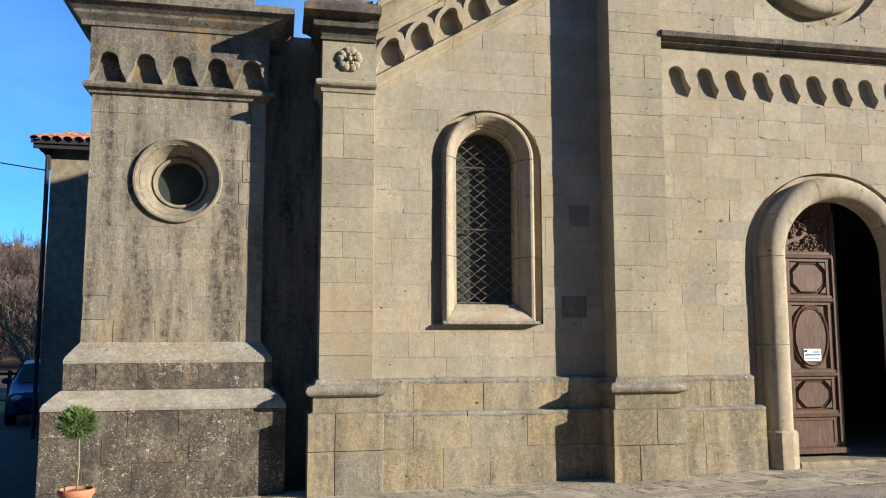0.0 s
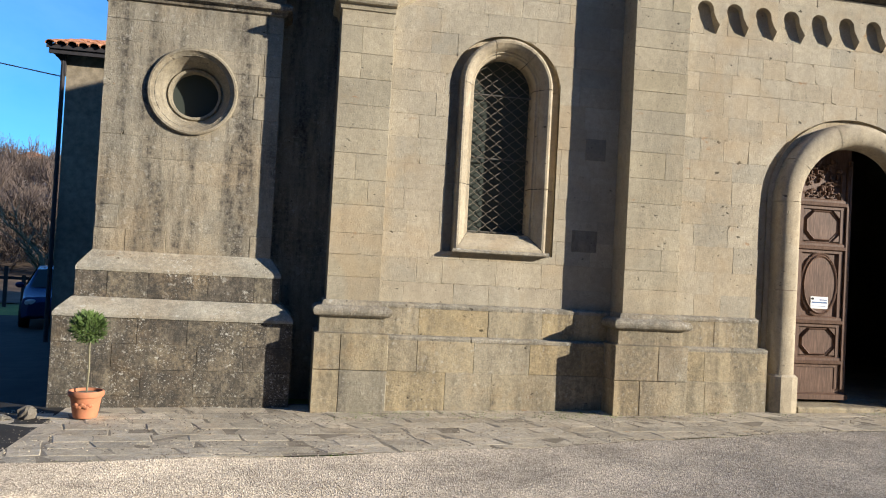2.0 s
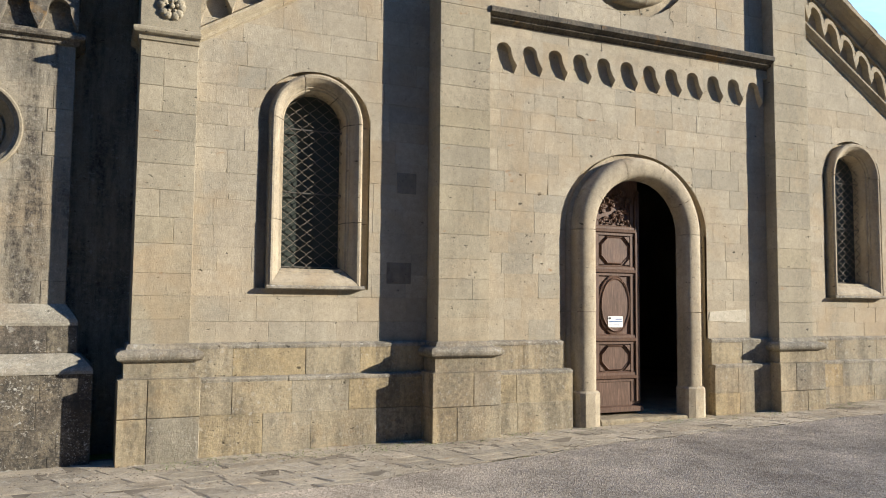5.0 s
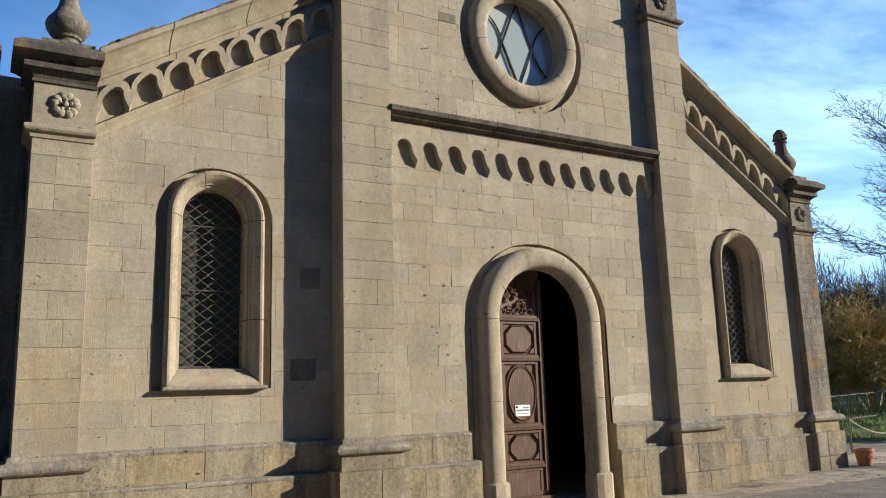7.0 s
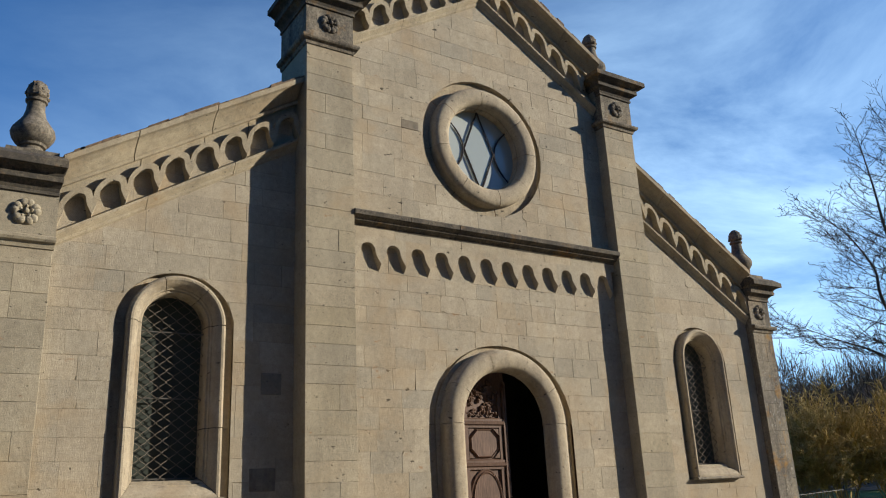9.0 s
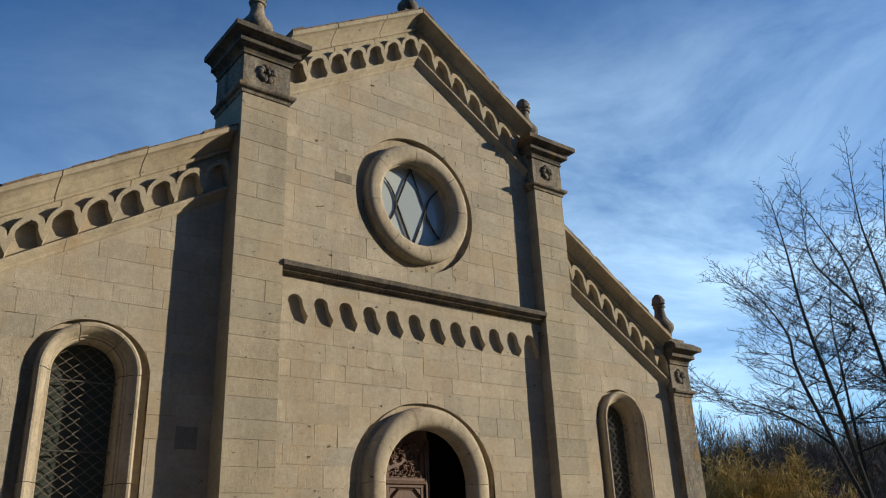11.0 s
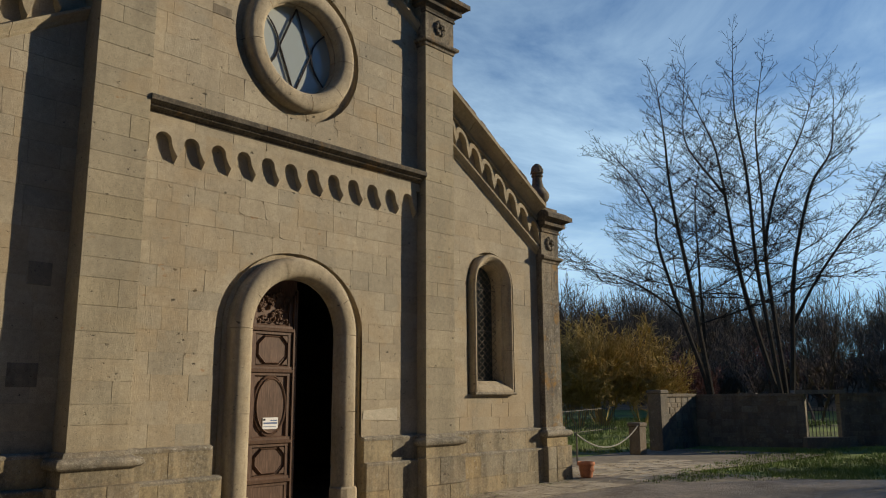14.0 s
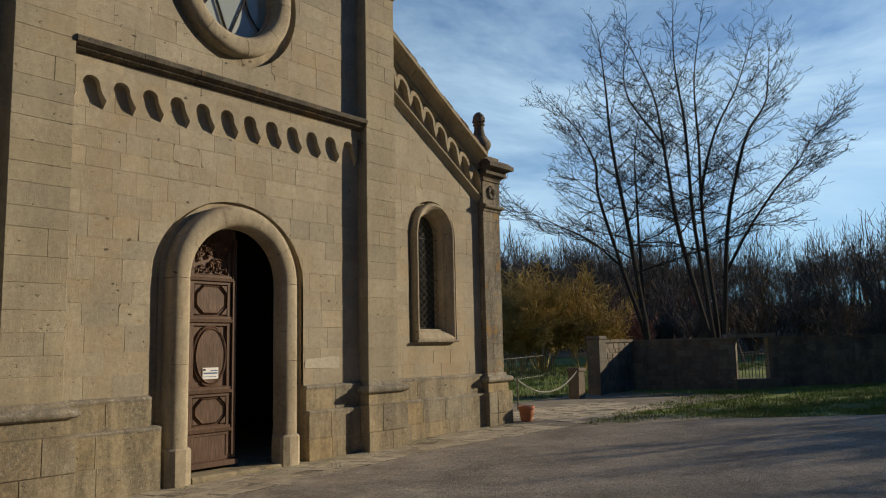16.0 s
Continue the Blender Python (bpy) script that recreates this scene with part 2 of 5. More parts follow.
M_LICHBARK = plain("lichened_bark", (0.16, 0.145, 0.095), 0.9, 0, 0.5, 3, 0.6)
M_YELLOW = plain("yellow_willow_twig", (0.42, 0.31, 0.11), 0.9, 0, 0.35, 2)
M_RED = plain("reddish_twig", (0.22, 0.105, 0.085), 0.9, 0, 0.35, 2)
M_LEAF = plain("green_leaf", (0.075, 0.12, 0.03), 0.6, 0, 0.4, 20)
M_IVY = plain("dark_evergreen_leaf", (0.035, 0.06, 0.02), 0.6, 0, 0.4, 8)
M_GRASSB = plain("grass_blade", (0.17, 0.235, 0.06), 0.7, 0, 0.45, 1.5)
M_CAR = plain("dark_blue_car_paint", (0.02, 0.045, 0.12), 0.25, 0.3, 0.05)
M_CAR2 = plain("grey_car_paint", (0.10, 0.11, 0.13), 0.3, 0.3, 0.05)
M_TYRE = plain("tyre_rubber", (0.02, 0.02, 0.02), 0.8)
M_LAMP = plain("lamp_glass", (0.55, 0.55, 0.55), 0.2)
M_ROPE = plain("pale_rope", (0.24, 0.24, 0.20), 0.8)
M_HOUSEW = plain("white_house_wall", (0.62, 0.58, 0.52), 0.9)
M_CABLE = plain("black_cable", (0.02, 0.02, 0.02), 0.6)

M_GLASS, t_, b_ = nodes_of("dark_window_glass", 0.3)
b_.inputs["Base Color"].default_value = (0.05, 0.058, 0.05, 1)
b_.inputs["Specular IOR Level"].default_value = 0.2
bump(t_, b_, noise_node(t_, 5, 2), 0.05, 0.01)
M_PANE, t_, b_ = nodes_of("pale_leaded_glass", 0.12)
b_.inputs["Specular IOR Level"].default_value = 0.6
i_ = t_.nodes.new("ShaderNodeObjectInfo")
t_.links.new(ramp(t_, i_.outputs["Random"], (0.0, (0.26, 0.31, 0.31)), (1.0, (0.40, 0.43, 0.40))), b_.inputs["Base Color"])
bump(t_, b_, noise_node(t_, 3, 2), 0.06, 0.02)

M_ROAD, t_, b_ = nodes_of("gravelly_asphalt", 0.9)
v_ = t_.nodes.new("ShaderNodeTexVoronoi")
v_.inputs["Scale"].default_value = 75
geo_ = t_.nodes.new("ShaderNodeNewGeometry")
t_.links.new(geo_.outputs["Position"], v_.inputs["Vector"])
chip_ = t_.nodes.new("ShaderNodeRGBToBW")
t_.links.new(v_.outputs["Color"], chip_.inputs["Color"])
c_ = ramp(t_, chip_.outputs["Val"], (0.15, (0.36, 0.295, 0.22)), (0.5, (0.60, 0.505, 0.385)), (0.85, (0.82, 0.70, 0.54)))
c_ = mix(t_, 0.9, c_, ramp(t_, noise_node(t_, 0.6, 8, 0.7), (0.32, 0.50), (0.62, 1.15)), "MULTIPLY")
c_ = mix(t_, 0.5, c_, ramp(t_, noise_node(t_, 5, 6, 0.7), (0.32, 0.6), (0.66, 1.15)), "MULTIPLY")
c_ = mix(t_, 0.5, c_, ramp(t_, noise_node(t_, 30, 5, 0.7), (0.3, 0.6), (0.7, 1.2)), "MULTIPLY")
t_.links.new(c_, b_.inputs["Base Color"])
bump(t_, b_, mix(t_, 0.5, mix(t_, 0.5, v_.outputs["Distance"], noise_node(t_, 60, 4)), noise_node(t_, 17, 5, 0.7)), 1.0, 0.03)
b_.inputs["Diffuse Roughness"].default_value = 1.0
b_.inputs["Specular IOR Level"].default_value = 0.15

M_GROUND, t_, b_ = nodes_of("winter_grass_ground", 0.95)
c_ = ramp(t_, noise_node(t_, 0.35, 8, 0.65), (0.32, (0.12, 0.10, 0.055)), (0.5, (0.17, 0.215, 0.06)), (0.7, (0.24, 0.31, 0.08)))
c_ = mix(t_, 0.7, c_, ramp(t_, noise_node(t_, 9, 8, 0.75), (0.3, 0.5), (0.7, 1.3)), "MULTIPLY")
t_.links.new(c_, b_.inputs["Base Color"])
bump(t_, b_, noise_node(t_, 14, 8, 0.7), 0.9, 0.05)
# shade on the lane put into the colour; the sky-blocking walls share it
M_LANE = plain("shade_dark_matte", (0.033, 0.029, 0.023), 0.9, 0, 0.4, 3, 0.7)
M_LITTER = plain("brown_leaf_litter", (0.20, 0.15, 0.10), 0.95, 0, 0.45, 1.2, 0.8)
M_DIRT = plain("trodden_earth", (0.22, 0.185, 0.135), 0.95, 0, 0.35, 5, 0.7)


# ---- small builders ----
class Mesh:
    """Gathers corners and faces, then becomes one object."""

    def __init__(self):
        self.v, self.f = [], []

    def add(self, verts, faces):
        n = len(self.v)
        self.v += [tuple(p) for p in verts]
        self.f += [tuple(i + n for i in f) for f in faces]
        return self

    def box(self, x0, x1, y0, y1, z0, z1):
        c = [(x, y, z) for z in (z0, z1) for y in (y0, y1) for x in (x0, x1)]
        return self.add(c, [(0, 2, 3, 1), (4, 5, 7, 6), (0, 1, 5, 4), (1, 3, 7, 5), (3, 2, 6, 7), (2, 0, 4, 6)])

    def prism(self, poly, y0, y1):
        """A polygon in x and z, drawn out from y0 (front) to y1."""
        n = len(poly)
        v = [(x, y0, z) for x, z in poly] + [(x, y1, z) for x, z in poly]
        return self.add(v, [tuple(range(n)), tuple(range(2 * n - 1, n - 1, -1))] + [(i, i + n, (i + 1) % n + n, (i + 1) % n) for i in range(n)])

    def rows(self, lines, closed=False, caps=False):
        """Skin between lines of equally many points."""
        k = len(lines[0])
        v = [p for line in lines for p in line]
        f = []
        for a in range(len(lines) - 1):
            for i in range(k if closed else k - 1):
                j = (i + 1) % k
                f.append((a * k + i, a * k + j, (a + 1) * k + j, (a + 1) * k + i))
        if caps:
            f.append(tuple(range(k - 1, -1, -1)))
            f.append(tuple(range((len(lines) - 1) * k, len(lines) * k)))
        return self.add(v, f)

    def lathe(self, cx, cy, profile, n=16):
        lines = [[(cx + r * math.cos(2 * math.pi * i / n), cy + r * math.sin(2 * math.pi * i / n), z) for i in range(n)] for r, z in profile]
        return self.rows(lines, True, True)

    def ring(self, cx, cz, profile, n=64):
        """A profile of (radius, y) turned round an axis along y."""
        lines = [[(cx + r * math.cos(2 * math.pi * i / n), y, cz + r * math.sin(2 * math.pi * i / n)) for i in range(n)] for r, y in profile]
        return self.rows(lines, True)

    def tube(self, pts, radii, n=6):
        lines = []
        for i, p in enumerate(pts):
            d = (Vector(pts[min(i + 1, len(pts) - 1)]) - Vector(pts[max(i - 1, 0)])).normalized()
            a = d.orthogonal().normalized()
            b = d.cross(a)
            r = radii[i] if isinstance(radii, (list, tuple)) else radii
            lines.append([tuple(Vector(p) + r * (math.cos(2 * math.pi * k / n) * a + math.sin(2 * math.pi * k / n) * b)) for k in range(n)])
        return self.rows(lines, True, True)

    def blob(self, c, r, seed=0, rough=0.15, n=8):
        rnd = random.Random(seed)
        lines = []
        for i in range(n + 1):
            th = math.pi * i / n
            lines.append([(c[0] + r[0] * math.sin(th) * math.cos(2 * math.pi * k / (2 * n)) * (1 + rough * rnd.uniform(-1, 1)),
                           c[1] + r[1] * math.sin(th) * math.sin(2 * math.pi * k / (2 * n)) * (1 + rough * rnd.uniform(-1, 1)),
                           c[2] - r[2] * math.cos(th)) for k in range(2 * n)])
        return self.rows(lines, True)

    def data(self, name, material, smooth=False):
        me = bpy.data.meshes.new(name)
        me.from_pydata(self.v, [], self.f)
        me.materials.append(material)
        bm = bmesh.new()
        bm.from_mesh(me)
        if len(bm.faces) < 60000:
            bmesh.ops.recalc_face_normals(bm, faces=bm.faces)
        bm.to_mesh(me)
        bm.free()
        if smooth:
            me.polygons.foreach_set("use_smooth", [True] * len(me.polygons))
            me.set_sharp_from_angle(angle=radians(28))
        return me


def part(name, shape, material, parent, label="", smooth=False, at=None):
    me = shape if isinstance(shape, bpy.types.Mesh) else shape.data(name, material, smooth)
    ob = new(name, me)
    if parent is not None:
        ob.parent = parent
    if at is not None:
        ob.location = at
    if label:
        ob["label"] = label
    return ob


def thing(name, label, category, kind="", group="", at=(0, 0, 0)):
    ob = new(name)
    ob.location = at
    ob.empty_display_size = 0.2
    return tagged(ob, label, category, group, kind)


def stuff(name, shape, material, label, category, smooth=False, kind="stuff"):
    return tagged(new(name, shape.data(name, material, smooth)), label, category, "", kind)


def ground_z(x, y):
    """Height of the ground: it climbs gently along the front, then to the hills."""
    def s(a, b, v):
        u = min(1.0, max(0.0, (v - a) / (b - a)))
        return u * u * (3 - 2 * u)
    z = 0.0195 * (min(9.0, max(-14.0, x)) + 3.2)
    z += 5.5 * s(30, 110, x) + 0.35 * s(12, 26, x)
    z += 8.5 * s(22, 85, y) * s(14, -14, x) + 4.0 * s(30, 110, y) * s(14, 40, x)
    z -= 0.25 * s(-8, -14, x) * s(0, 10, y)
    return z


# ---- masonry ----
def half(poly, a, b, c):
    """The part of a convex polygon where a x + b z <= c."""
    out = []
    for i, p in enumerate(poly):
        q = poly[(i + 1) % len(poly)]
        dp, dq = a * p[0] + b * p[1] - c, a * q[0] + b * q[1] - c
        if dp <= 0:
            out.append(p)
        if dp * dq < 0:
            k = dp / (dp - dq)
            out.append((p[0] + k * (q[0] - p[0]), p[1] + k * (q[1] - p[1])))
    return out if len(out) > 2 else []


def area(poly):
    return abs(sum(p[0] * q[1] - q[0] * p[1] for p, q in zip(poly, poly[1:] + poly[:1]))) / 2


def less(polys, hole):
    """Convex polygons less a convex hole (counter-clockwise in x, z)."""
    out = []
    for poly in polys:
        rest = poly
        for p, q in zip(hole, hole[1:] + hole[:1]):
            a, b = q[1] - p[1], p[0] - q[0]
            c = a * p[0] + b * p[1]
            o = half(rest, -a, -b, -c)
            if o and area(o) > 4e-4:
                out.append(o)
            rest = half(rest, a, b, c)
            if not rest:
                break
    return out


def arch_hole(cx, hw, z0, zs, n=28, low=0.0):
    """An arched outline; low: by how much its crown lies under a half circle."""
    return [(cx - hw, z0), (cx + hw, z0)] + [(cx + hw * math.cos(math.pi * i / n), zs + (hw - low) * math.sin(math.pi * i / n)) for i in range(n + 1)]


def round_hole(cx, cz, r, n=20):
    return [(cx + r * math.cos(2 * math.pi * i / n), cz + r * math.sin(2 * math.pi * i / n)) for i in range(n)]


def core(x0, x1, z0, z1, y0, y1, holes=(), cuts=()):
    polys = [[(x0, z0), (x1, z0), (x1, z1), (x0, z1)]]
    for cut in cuts:
        polys = [q for q in (half(p, *cut) for p in polys) if q]
    for h in holes:
        polys = less(polys, h)
    m = Mesh()
    for p in polys:
        m.prism(p, y0, y1)
    return m


def block(polys, y, depth, rnd, edge=0.006, dx=0.0):
    """One dressed block: worn arrises, a face a little proud or shy of its neighbours."""
    m = Mesh()
    y = y - rnd.uniform(0.0, 0.004)
    tilt = rnd.uniform(-0.0015, 0.0015)
    if len(polys) > 1:
        edge, tilt = 0.0002, 0.0
    for p in polys:
        cx, cz = sum(q[0] for q in p) / len(p), sum(q[1] for q in p) / len(p)
        n = len(p)
        inner = []
        for q in p:
            d = math.hypot(q[0] - cx, q[1] - cz)
            k = max(0.4, 1 - edge * 1.2 / max(d, 1e-3))
            inner.append((cx + k * (q[0] - cx), cz + k * (q[1] - cz)))
        v = [(a, y + tilt * (1 if a > cx else -1), c) for a, c in inner] + [(a, y + edge * 0.8, c) for a, c in p] + [(a, y + depth, c) for a, c in p]
        f = [tuple(range(n))]
        for i in range(n):
            j = (i + 1) % n
            f += [(i, i + n, j + n, j), (i + n, i + 2 * n, j + 2 * n, j + n)]
        m.add(v, f)
    return m


def lay(parent, material, x0, x1, courses, y, seed, holes=(), cuts=(), lengths=(0.29, 0.66), joint=0.0011, depth=0.045, name="stone", edge=0.0024):
    """Courses of ashlar on a wall, each block an object of its own."""
    rnd = random.Random(seed)
    for z0, z1 in zip(courses, courses[1:]):
        x = x0
        first = True
        while x < x1 - 1e-4:
            step = rnd.uniform(*lengths) * (rnd.uniform(0.4, 1.0) if first else 1)
            first = False
            nx = x + step
            if x1 - nx < lengths[0] * 0.6:
                nx = x1
            j = joint * rnd.uniform(0.5, 1.5)
            lift = rnd.uniform(-0.002, 0.002)
            polys = [[(x + j, z0 + j + lift), (nx - j, z0 + j + lift), (nx - j, z1 - j), (x + j, z1 - j)]]
            for cut in cuts:
                polys = [q for q in (half(p, *cut) for p in polys) if q]
            for h in holes:
                polys = less(polys, h)
            polys = [p for p in polys if area(p) > 0.0012]
            if polys:
                part(name, block(polys, y, depth, rnd, edge), material, parent)
            x = nx


def heights(z0, z1, mean, seed):
    rnd = random.Random(seed)
    n = max(1, round((z1 - z0) / mean))
    w = [rnd.uniform(0.82, 1.2) for _ in range(n)]
    out, z = [z0], z0
    for k in w:
        z += (z1 - z0) * k / sum(w)
        out.append(z)
    return out


def run(name, parent, material, x0, x1, profile, slope=0.0, z_at=None, piece=0.9, seed=3, gap=0.003):
    """A moulding along x in lengths of stone; profile of (y, z), sheared by the slope."""
    rnd = random.Random(seed)
    x = x0
    while x < x1 - 1e-4:
        nx = x + piece * rnd.uniform(0.75, 1.25)
        if x1 - nx < piece * 0.5:
            nx = x1
        w = rnd.uniform(-0.004, 0.004)
        lines = []
        for xx in (x + gap, nx - gap):
            lines.append([(xx, yy + w, zz + slope * (xx - x0)) for yy, zz in profile])
        part(name, Mesh().rows(lines, True, True), material, parent)
        x = nx


def collar(x0, x1, y0, y1, profile, left=1.0, right=1.0):
    """A moulding round three sides of a pier: (out, z) steps; left and right scale the returns."""
    lines = []
    for o, z in profile:
        lines.append([(x0 - o * left, y1, z), (x0 - o * left, y0 - o, z), (x1 + o * right, y0 - o, z), (x1 + o * right, y1, z)])
    return Mesh().rows(lines, True, True)


def corbel_arch(w, ri, ro, drop, th, slope, flat=0.0):
    """One arch of a corbel table, about its own springing point."""
    xs = sorted({*(-w / 2 + w * i / 20 for i in range(21)), -ri, ri, -ri - 1e-4, ri + 1e-4})
    lo, up, inset = [], [], []
    for x in xs:
        if abs(x) <= ri:
            lo.append(math.sqrt(max(0, ri * ri - x * x)))
            inset.append(0.0)
        else:
            k = (abs(x) - ri) / (w / 2 - ri)
            lo.append(-drop * (0.12 + 0.88 * k ** 0.8))
            inset.append(k)
        up.append(flat or math.sqrt(max(0.0, ro * ro - x * x)))
    sh = [slope * x for x in xs]
    f_lo = [(x, -th, z + s) for x, z, s in zip(xs, lo, sh)]
    f_up = [(x, -th, z + s) for x, z, s in zip(xs, up, sh)]
    b_lo = [(x, 0.0, z + s - 0.09 * k) for x, z, s, k in zip(xs, lo, sh, inset)]
    b_up = [(x, 0.0, z + s + 0.015) for x, z, s in zip(xs, up, sh)]
    return Mesh().rows([b_lo, f_lo, f_up, b_up])


def arcade(parent, material, x0, x1, n, z0, y, slope=0.0, ri_k=0.31, ro_k=0.56, drop=0.13, th=0.085, flat=0.0):
    """A row of corbel arches; z0 is the springing height at the middle of x0."""
    w = (x1 - x0) / n
    me = corbel_arch(w, w * ri_k, w * ro_k, drop, th, slope, flat).data("corbel_arch", material)
    for i in range(n):
        part("corbel_arch", me, material, parent, at=(x0 + w * (i + 0.5), y, z0 + slope * w * (i + 0.5)))


def arch_lines(cx, z0, zs, profile, n=28, rim=9.0, low=0.0):
    """Lines of an arched surround for each (half width, y); past the rim the crown lies lower."""
    lines = []
    for r, y in profile:
        v = r - (low if r >= rim else 0.0)
        line = [(cx - r, y, z0), (cx - r, y, (z0 + zs) / 2)]
        line += [(cx - r * math.cos(math.pi * i / n), y, zs + v * math.sin(math.pi * i / n)) for i in range(n + 1)]
        line += [(cx + r, y, (z0 + zs) / 2), (cx + r, y, z0)]
        lines.append(line)
    return lines


def cut_stones(parent, material, lines, cuts, label, seed, wrap=False, name="cut_stone"):
    """A moulding in separate stones: the lines run along it, the cuts part it."""
    rnd = random.Random(seed)
    spans = [list(range(a, b + 1)) for a, b in zip(cuts, cuts[1:])]
    if wrap:
        spans.append([cuts[-1], cuts[0]])
    for span in spans:
        off = rnd.uniform(-0.004, 0.004)
        piece = []
        for line in lines:
            pts = [Vector(line[i]) for i in span]
            pts[0] = pts[0] + (pts[1] - pts[0]).normalized() * 0.0035
            pts[-1] = pts[-1] + (pts[-2] - pts[-1]).normalized() * 0.0035
            piece.append([(p.x, p.y + off, p.z) for p in pts])
        part(name, Mesh().rows(piece), material, parent, label, True)


# ---- the church front ----
C = -0.15            # front of the nave wall; the aisle walls stand at 0
DOOR = dict(cx=0.03, zs=2.655)
W1, W2 = -4.53, 4.545
OC = (0.0, 6.895)
SL = 0.612           # slope of all three gables
WZ = 3.79            # springing of the window arches
door_hole = arch_hole(DOOR["cx"], 1.255, -0.6, DOOR["zs"], 28, 0.14)
win_hole = {W1: arch_hole(W1, 0.675, 1.80, WZ, 28, 0.07), W2: arch_hole(W2, 0.675, 1.80, WZ, 28, 0.07)}
oc_hole = round_hole(OC[0], OC[1], 1.13, 40)


def roll(inner, outer, y, out, back, n=12):
    """Section of a fat rounded moulding from its outer flank to its inner one: (radius, y)."""
    c, a = (inner + outer) / 2, (outer - inner) / 2
    pts = [(outer, y + back)]
    for i in range(n + 1):
        u = math.pi * i / n
        pts.append((c + a * math.copysign(abs(math.cos(u)) ** 0.75, math.cos(u)), y - out * math.sin(u) ** 0.75))
    return pts + [(inner, y + back)]


def wall_block(name, label, x0, x1, y, z1, holes, cuts, seed, z0=-0.4):
    w = tagged(new(name, core(x0, x1, z0, z1, y + 0.004, y + 0.55, holes, cuts).data(name, M_MORTAR)), label, "wall", "", "structure")
    lay(w, M_WALL, x0, x1, heights(1.18, z1, 0.268, seed), y, seed, holes, cuts)
    # two projecting courses of the plinth, with a chamfered ledge on each
    gaps = [(x0, x1)]
    if name == "wall_nave":
        gaps = [(x0, DOOR["cx"] - 1.25), (DOOR["cx"] + 1.255, x1)]
    for a, b in gaps:
        b_low = b + (0.10 if name == "wall_nave" and b < 0 else 0.0)
        run("ledge", w, M_LEDGE, a, b, [(y + 0.03, 1.12), (y - 0.078, 1.12), (y - 0.082, 1.15), (y - 0.072, 1.165), (y + 0.0, 1.185), (y + 0.03, 1.185)], seed=seed)
        lay(w, M_BASE, a, b, [0.80, 1.12], y - 0.07, seed + 1, (), (), (0.5, 1.0), depth=0.08)
        run("ledge", w, M_LEDGE, a, b_low, [(y + 0.03, 0.755), (y - 0.145, 0.755), (y - 0.15, 0.785), (y - 0.14, 0.80), (y - 0.06, 0.815), (y + 0.03, 0.815)], seed=seed + 2)
        lay(w, M_BASE, a, b_low, [-0.3, 0.40, 0.755], y - 0.138, seed + 3, (), (), (0.5, 1.05), depth=0.16)
    return w


# the nave between its two pilasters, under the middle gable
NZ = 9.50            # underside of the sloping band at the peak
wall_nave = wall_block("wall_nave", "pale yellow sandstone ashlar wall of the church nave", -2.40, 2.47, C, 10.3,
                       [door_hole, oc_hole], [(-SL, 1, NZ + 0.72 - SL * 0.04), (SL, 1, NZ + 0.72 + SL * 0.04)], 11)
# the aisles, under half gables
AZ = 4.60            # underside of the sloping band at the outer pilaster
wall_aisle_1 = wall_block("wall_aisle_1", "pale sandstone ashlar wall with arched grilled window", -5.92, -3.08, 0.0, 7.3,
                          [win_hole[W1]], [(-SL, 1, AZ + 0.72 + SL * 5.86)], 21)
wall_aisle_2 = wall_block("wall_aisle_2", "pale sandstone ashlar wall beside the nave", 3.14, 6.0, 0.0, 7.3,
                          [win_hole[W2]], [(SL, 1, AZ + 0.72 + SL * 5.94)], 31)


def gable(parent, x0, x1, z0, slope, y, n, ends=0.0):
    """Sloping band, corbel arches, frieze, cornice and tile edge along a rake; z0 at x0."""
    def at(profile):
        return [(y + a, z0 + b) for a, b in profile]
    run("sloping_band", parent, M_RAKE, x0, x1, at([(0.0, -0.03), (-0.03, -0.005), (-0.04, 0.03), (-0.10, 0.09), (-0.105, 0.125), (-0.03, 0.15), (0.05, 0.15)]), slope, seed=5)
    arcade(parent, M_RAKE, x0, x1, n, z0 + 0.375, y, slope, 0.31, 0.50, 0.205, 0.12)
    run("frieze", parent, M_RAKE, x0, x1, at([(0.03, 0.48), (-0.035, 0.48), (-0.035, 0.665), (0.03, 0.665)]), slope, seed=6, piece=0.75, gap=0.005)
    run("cornice_stone", parent, M_RAKE, x0, x1, at([(0.3, 0.655), (-0.072, 0.655), (-0.08, 0.665), (-0.08, 0.70), (-0.05, 0.708), (-0.05, 0.722), (-0.085, 0.765), (-0.15, 0.835), (-0.215, 0.88), (-0.235, 0.885), (-0.285, 0.892), (-0.29, 0.96), (0.3, 0.965)]), slope, seed=7, piece=0.85, gap=0.006)
    rnd = random.Random(int(100 * x0))
    m = Mesh()
    x = x0
    s = (1 + slope * slope) ** 0.5
    while x < x1 - 0.02:
        w = min(x1 - x, rnd.uniform(0.09, 0.2))
        o, h = rnd.uniform(-0.02, 0.02), rnd.uniform(0.02, 0.05)
        za, zb = z0 + slope * (x - x0) + 0.958, z0 + slope * (x + w - x0) + 0.958
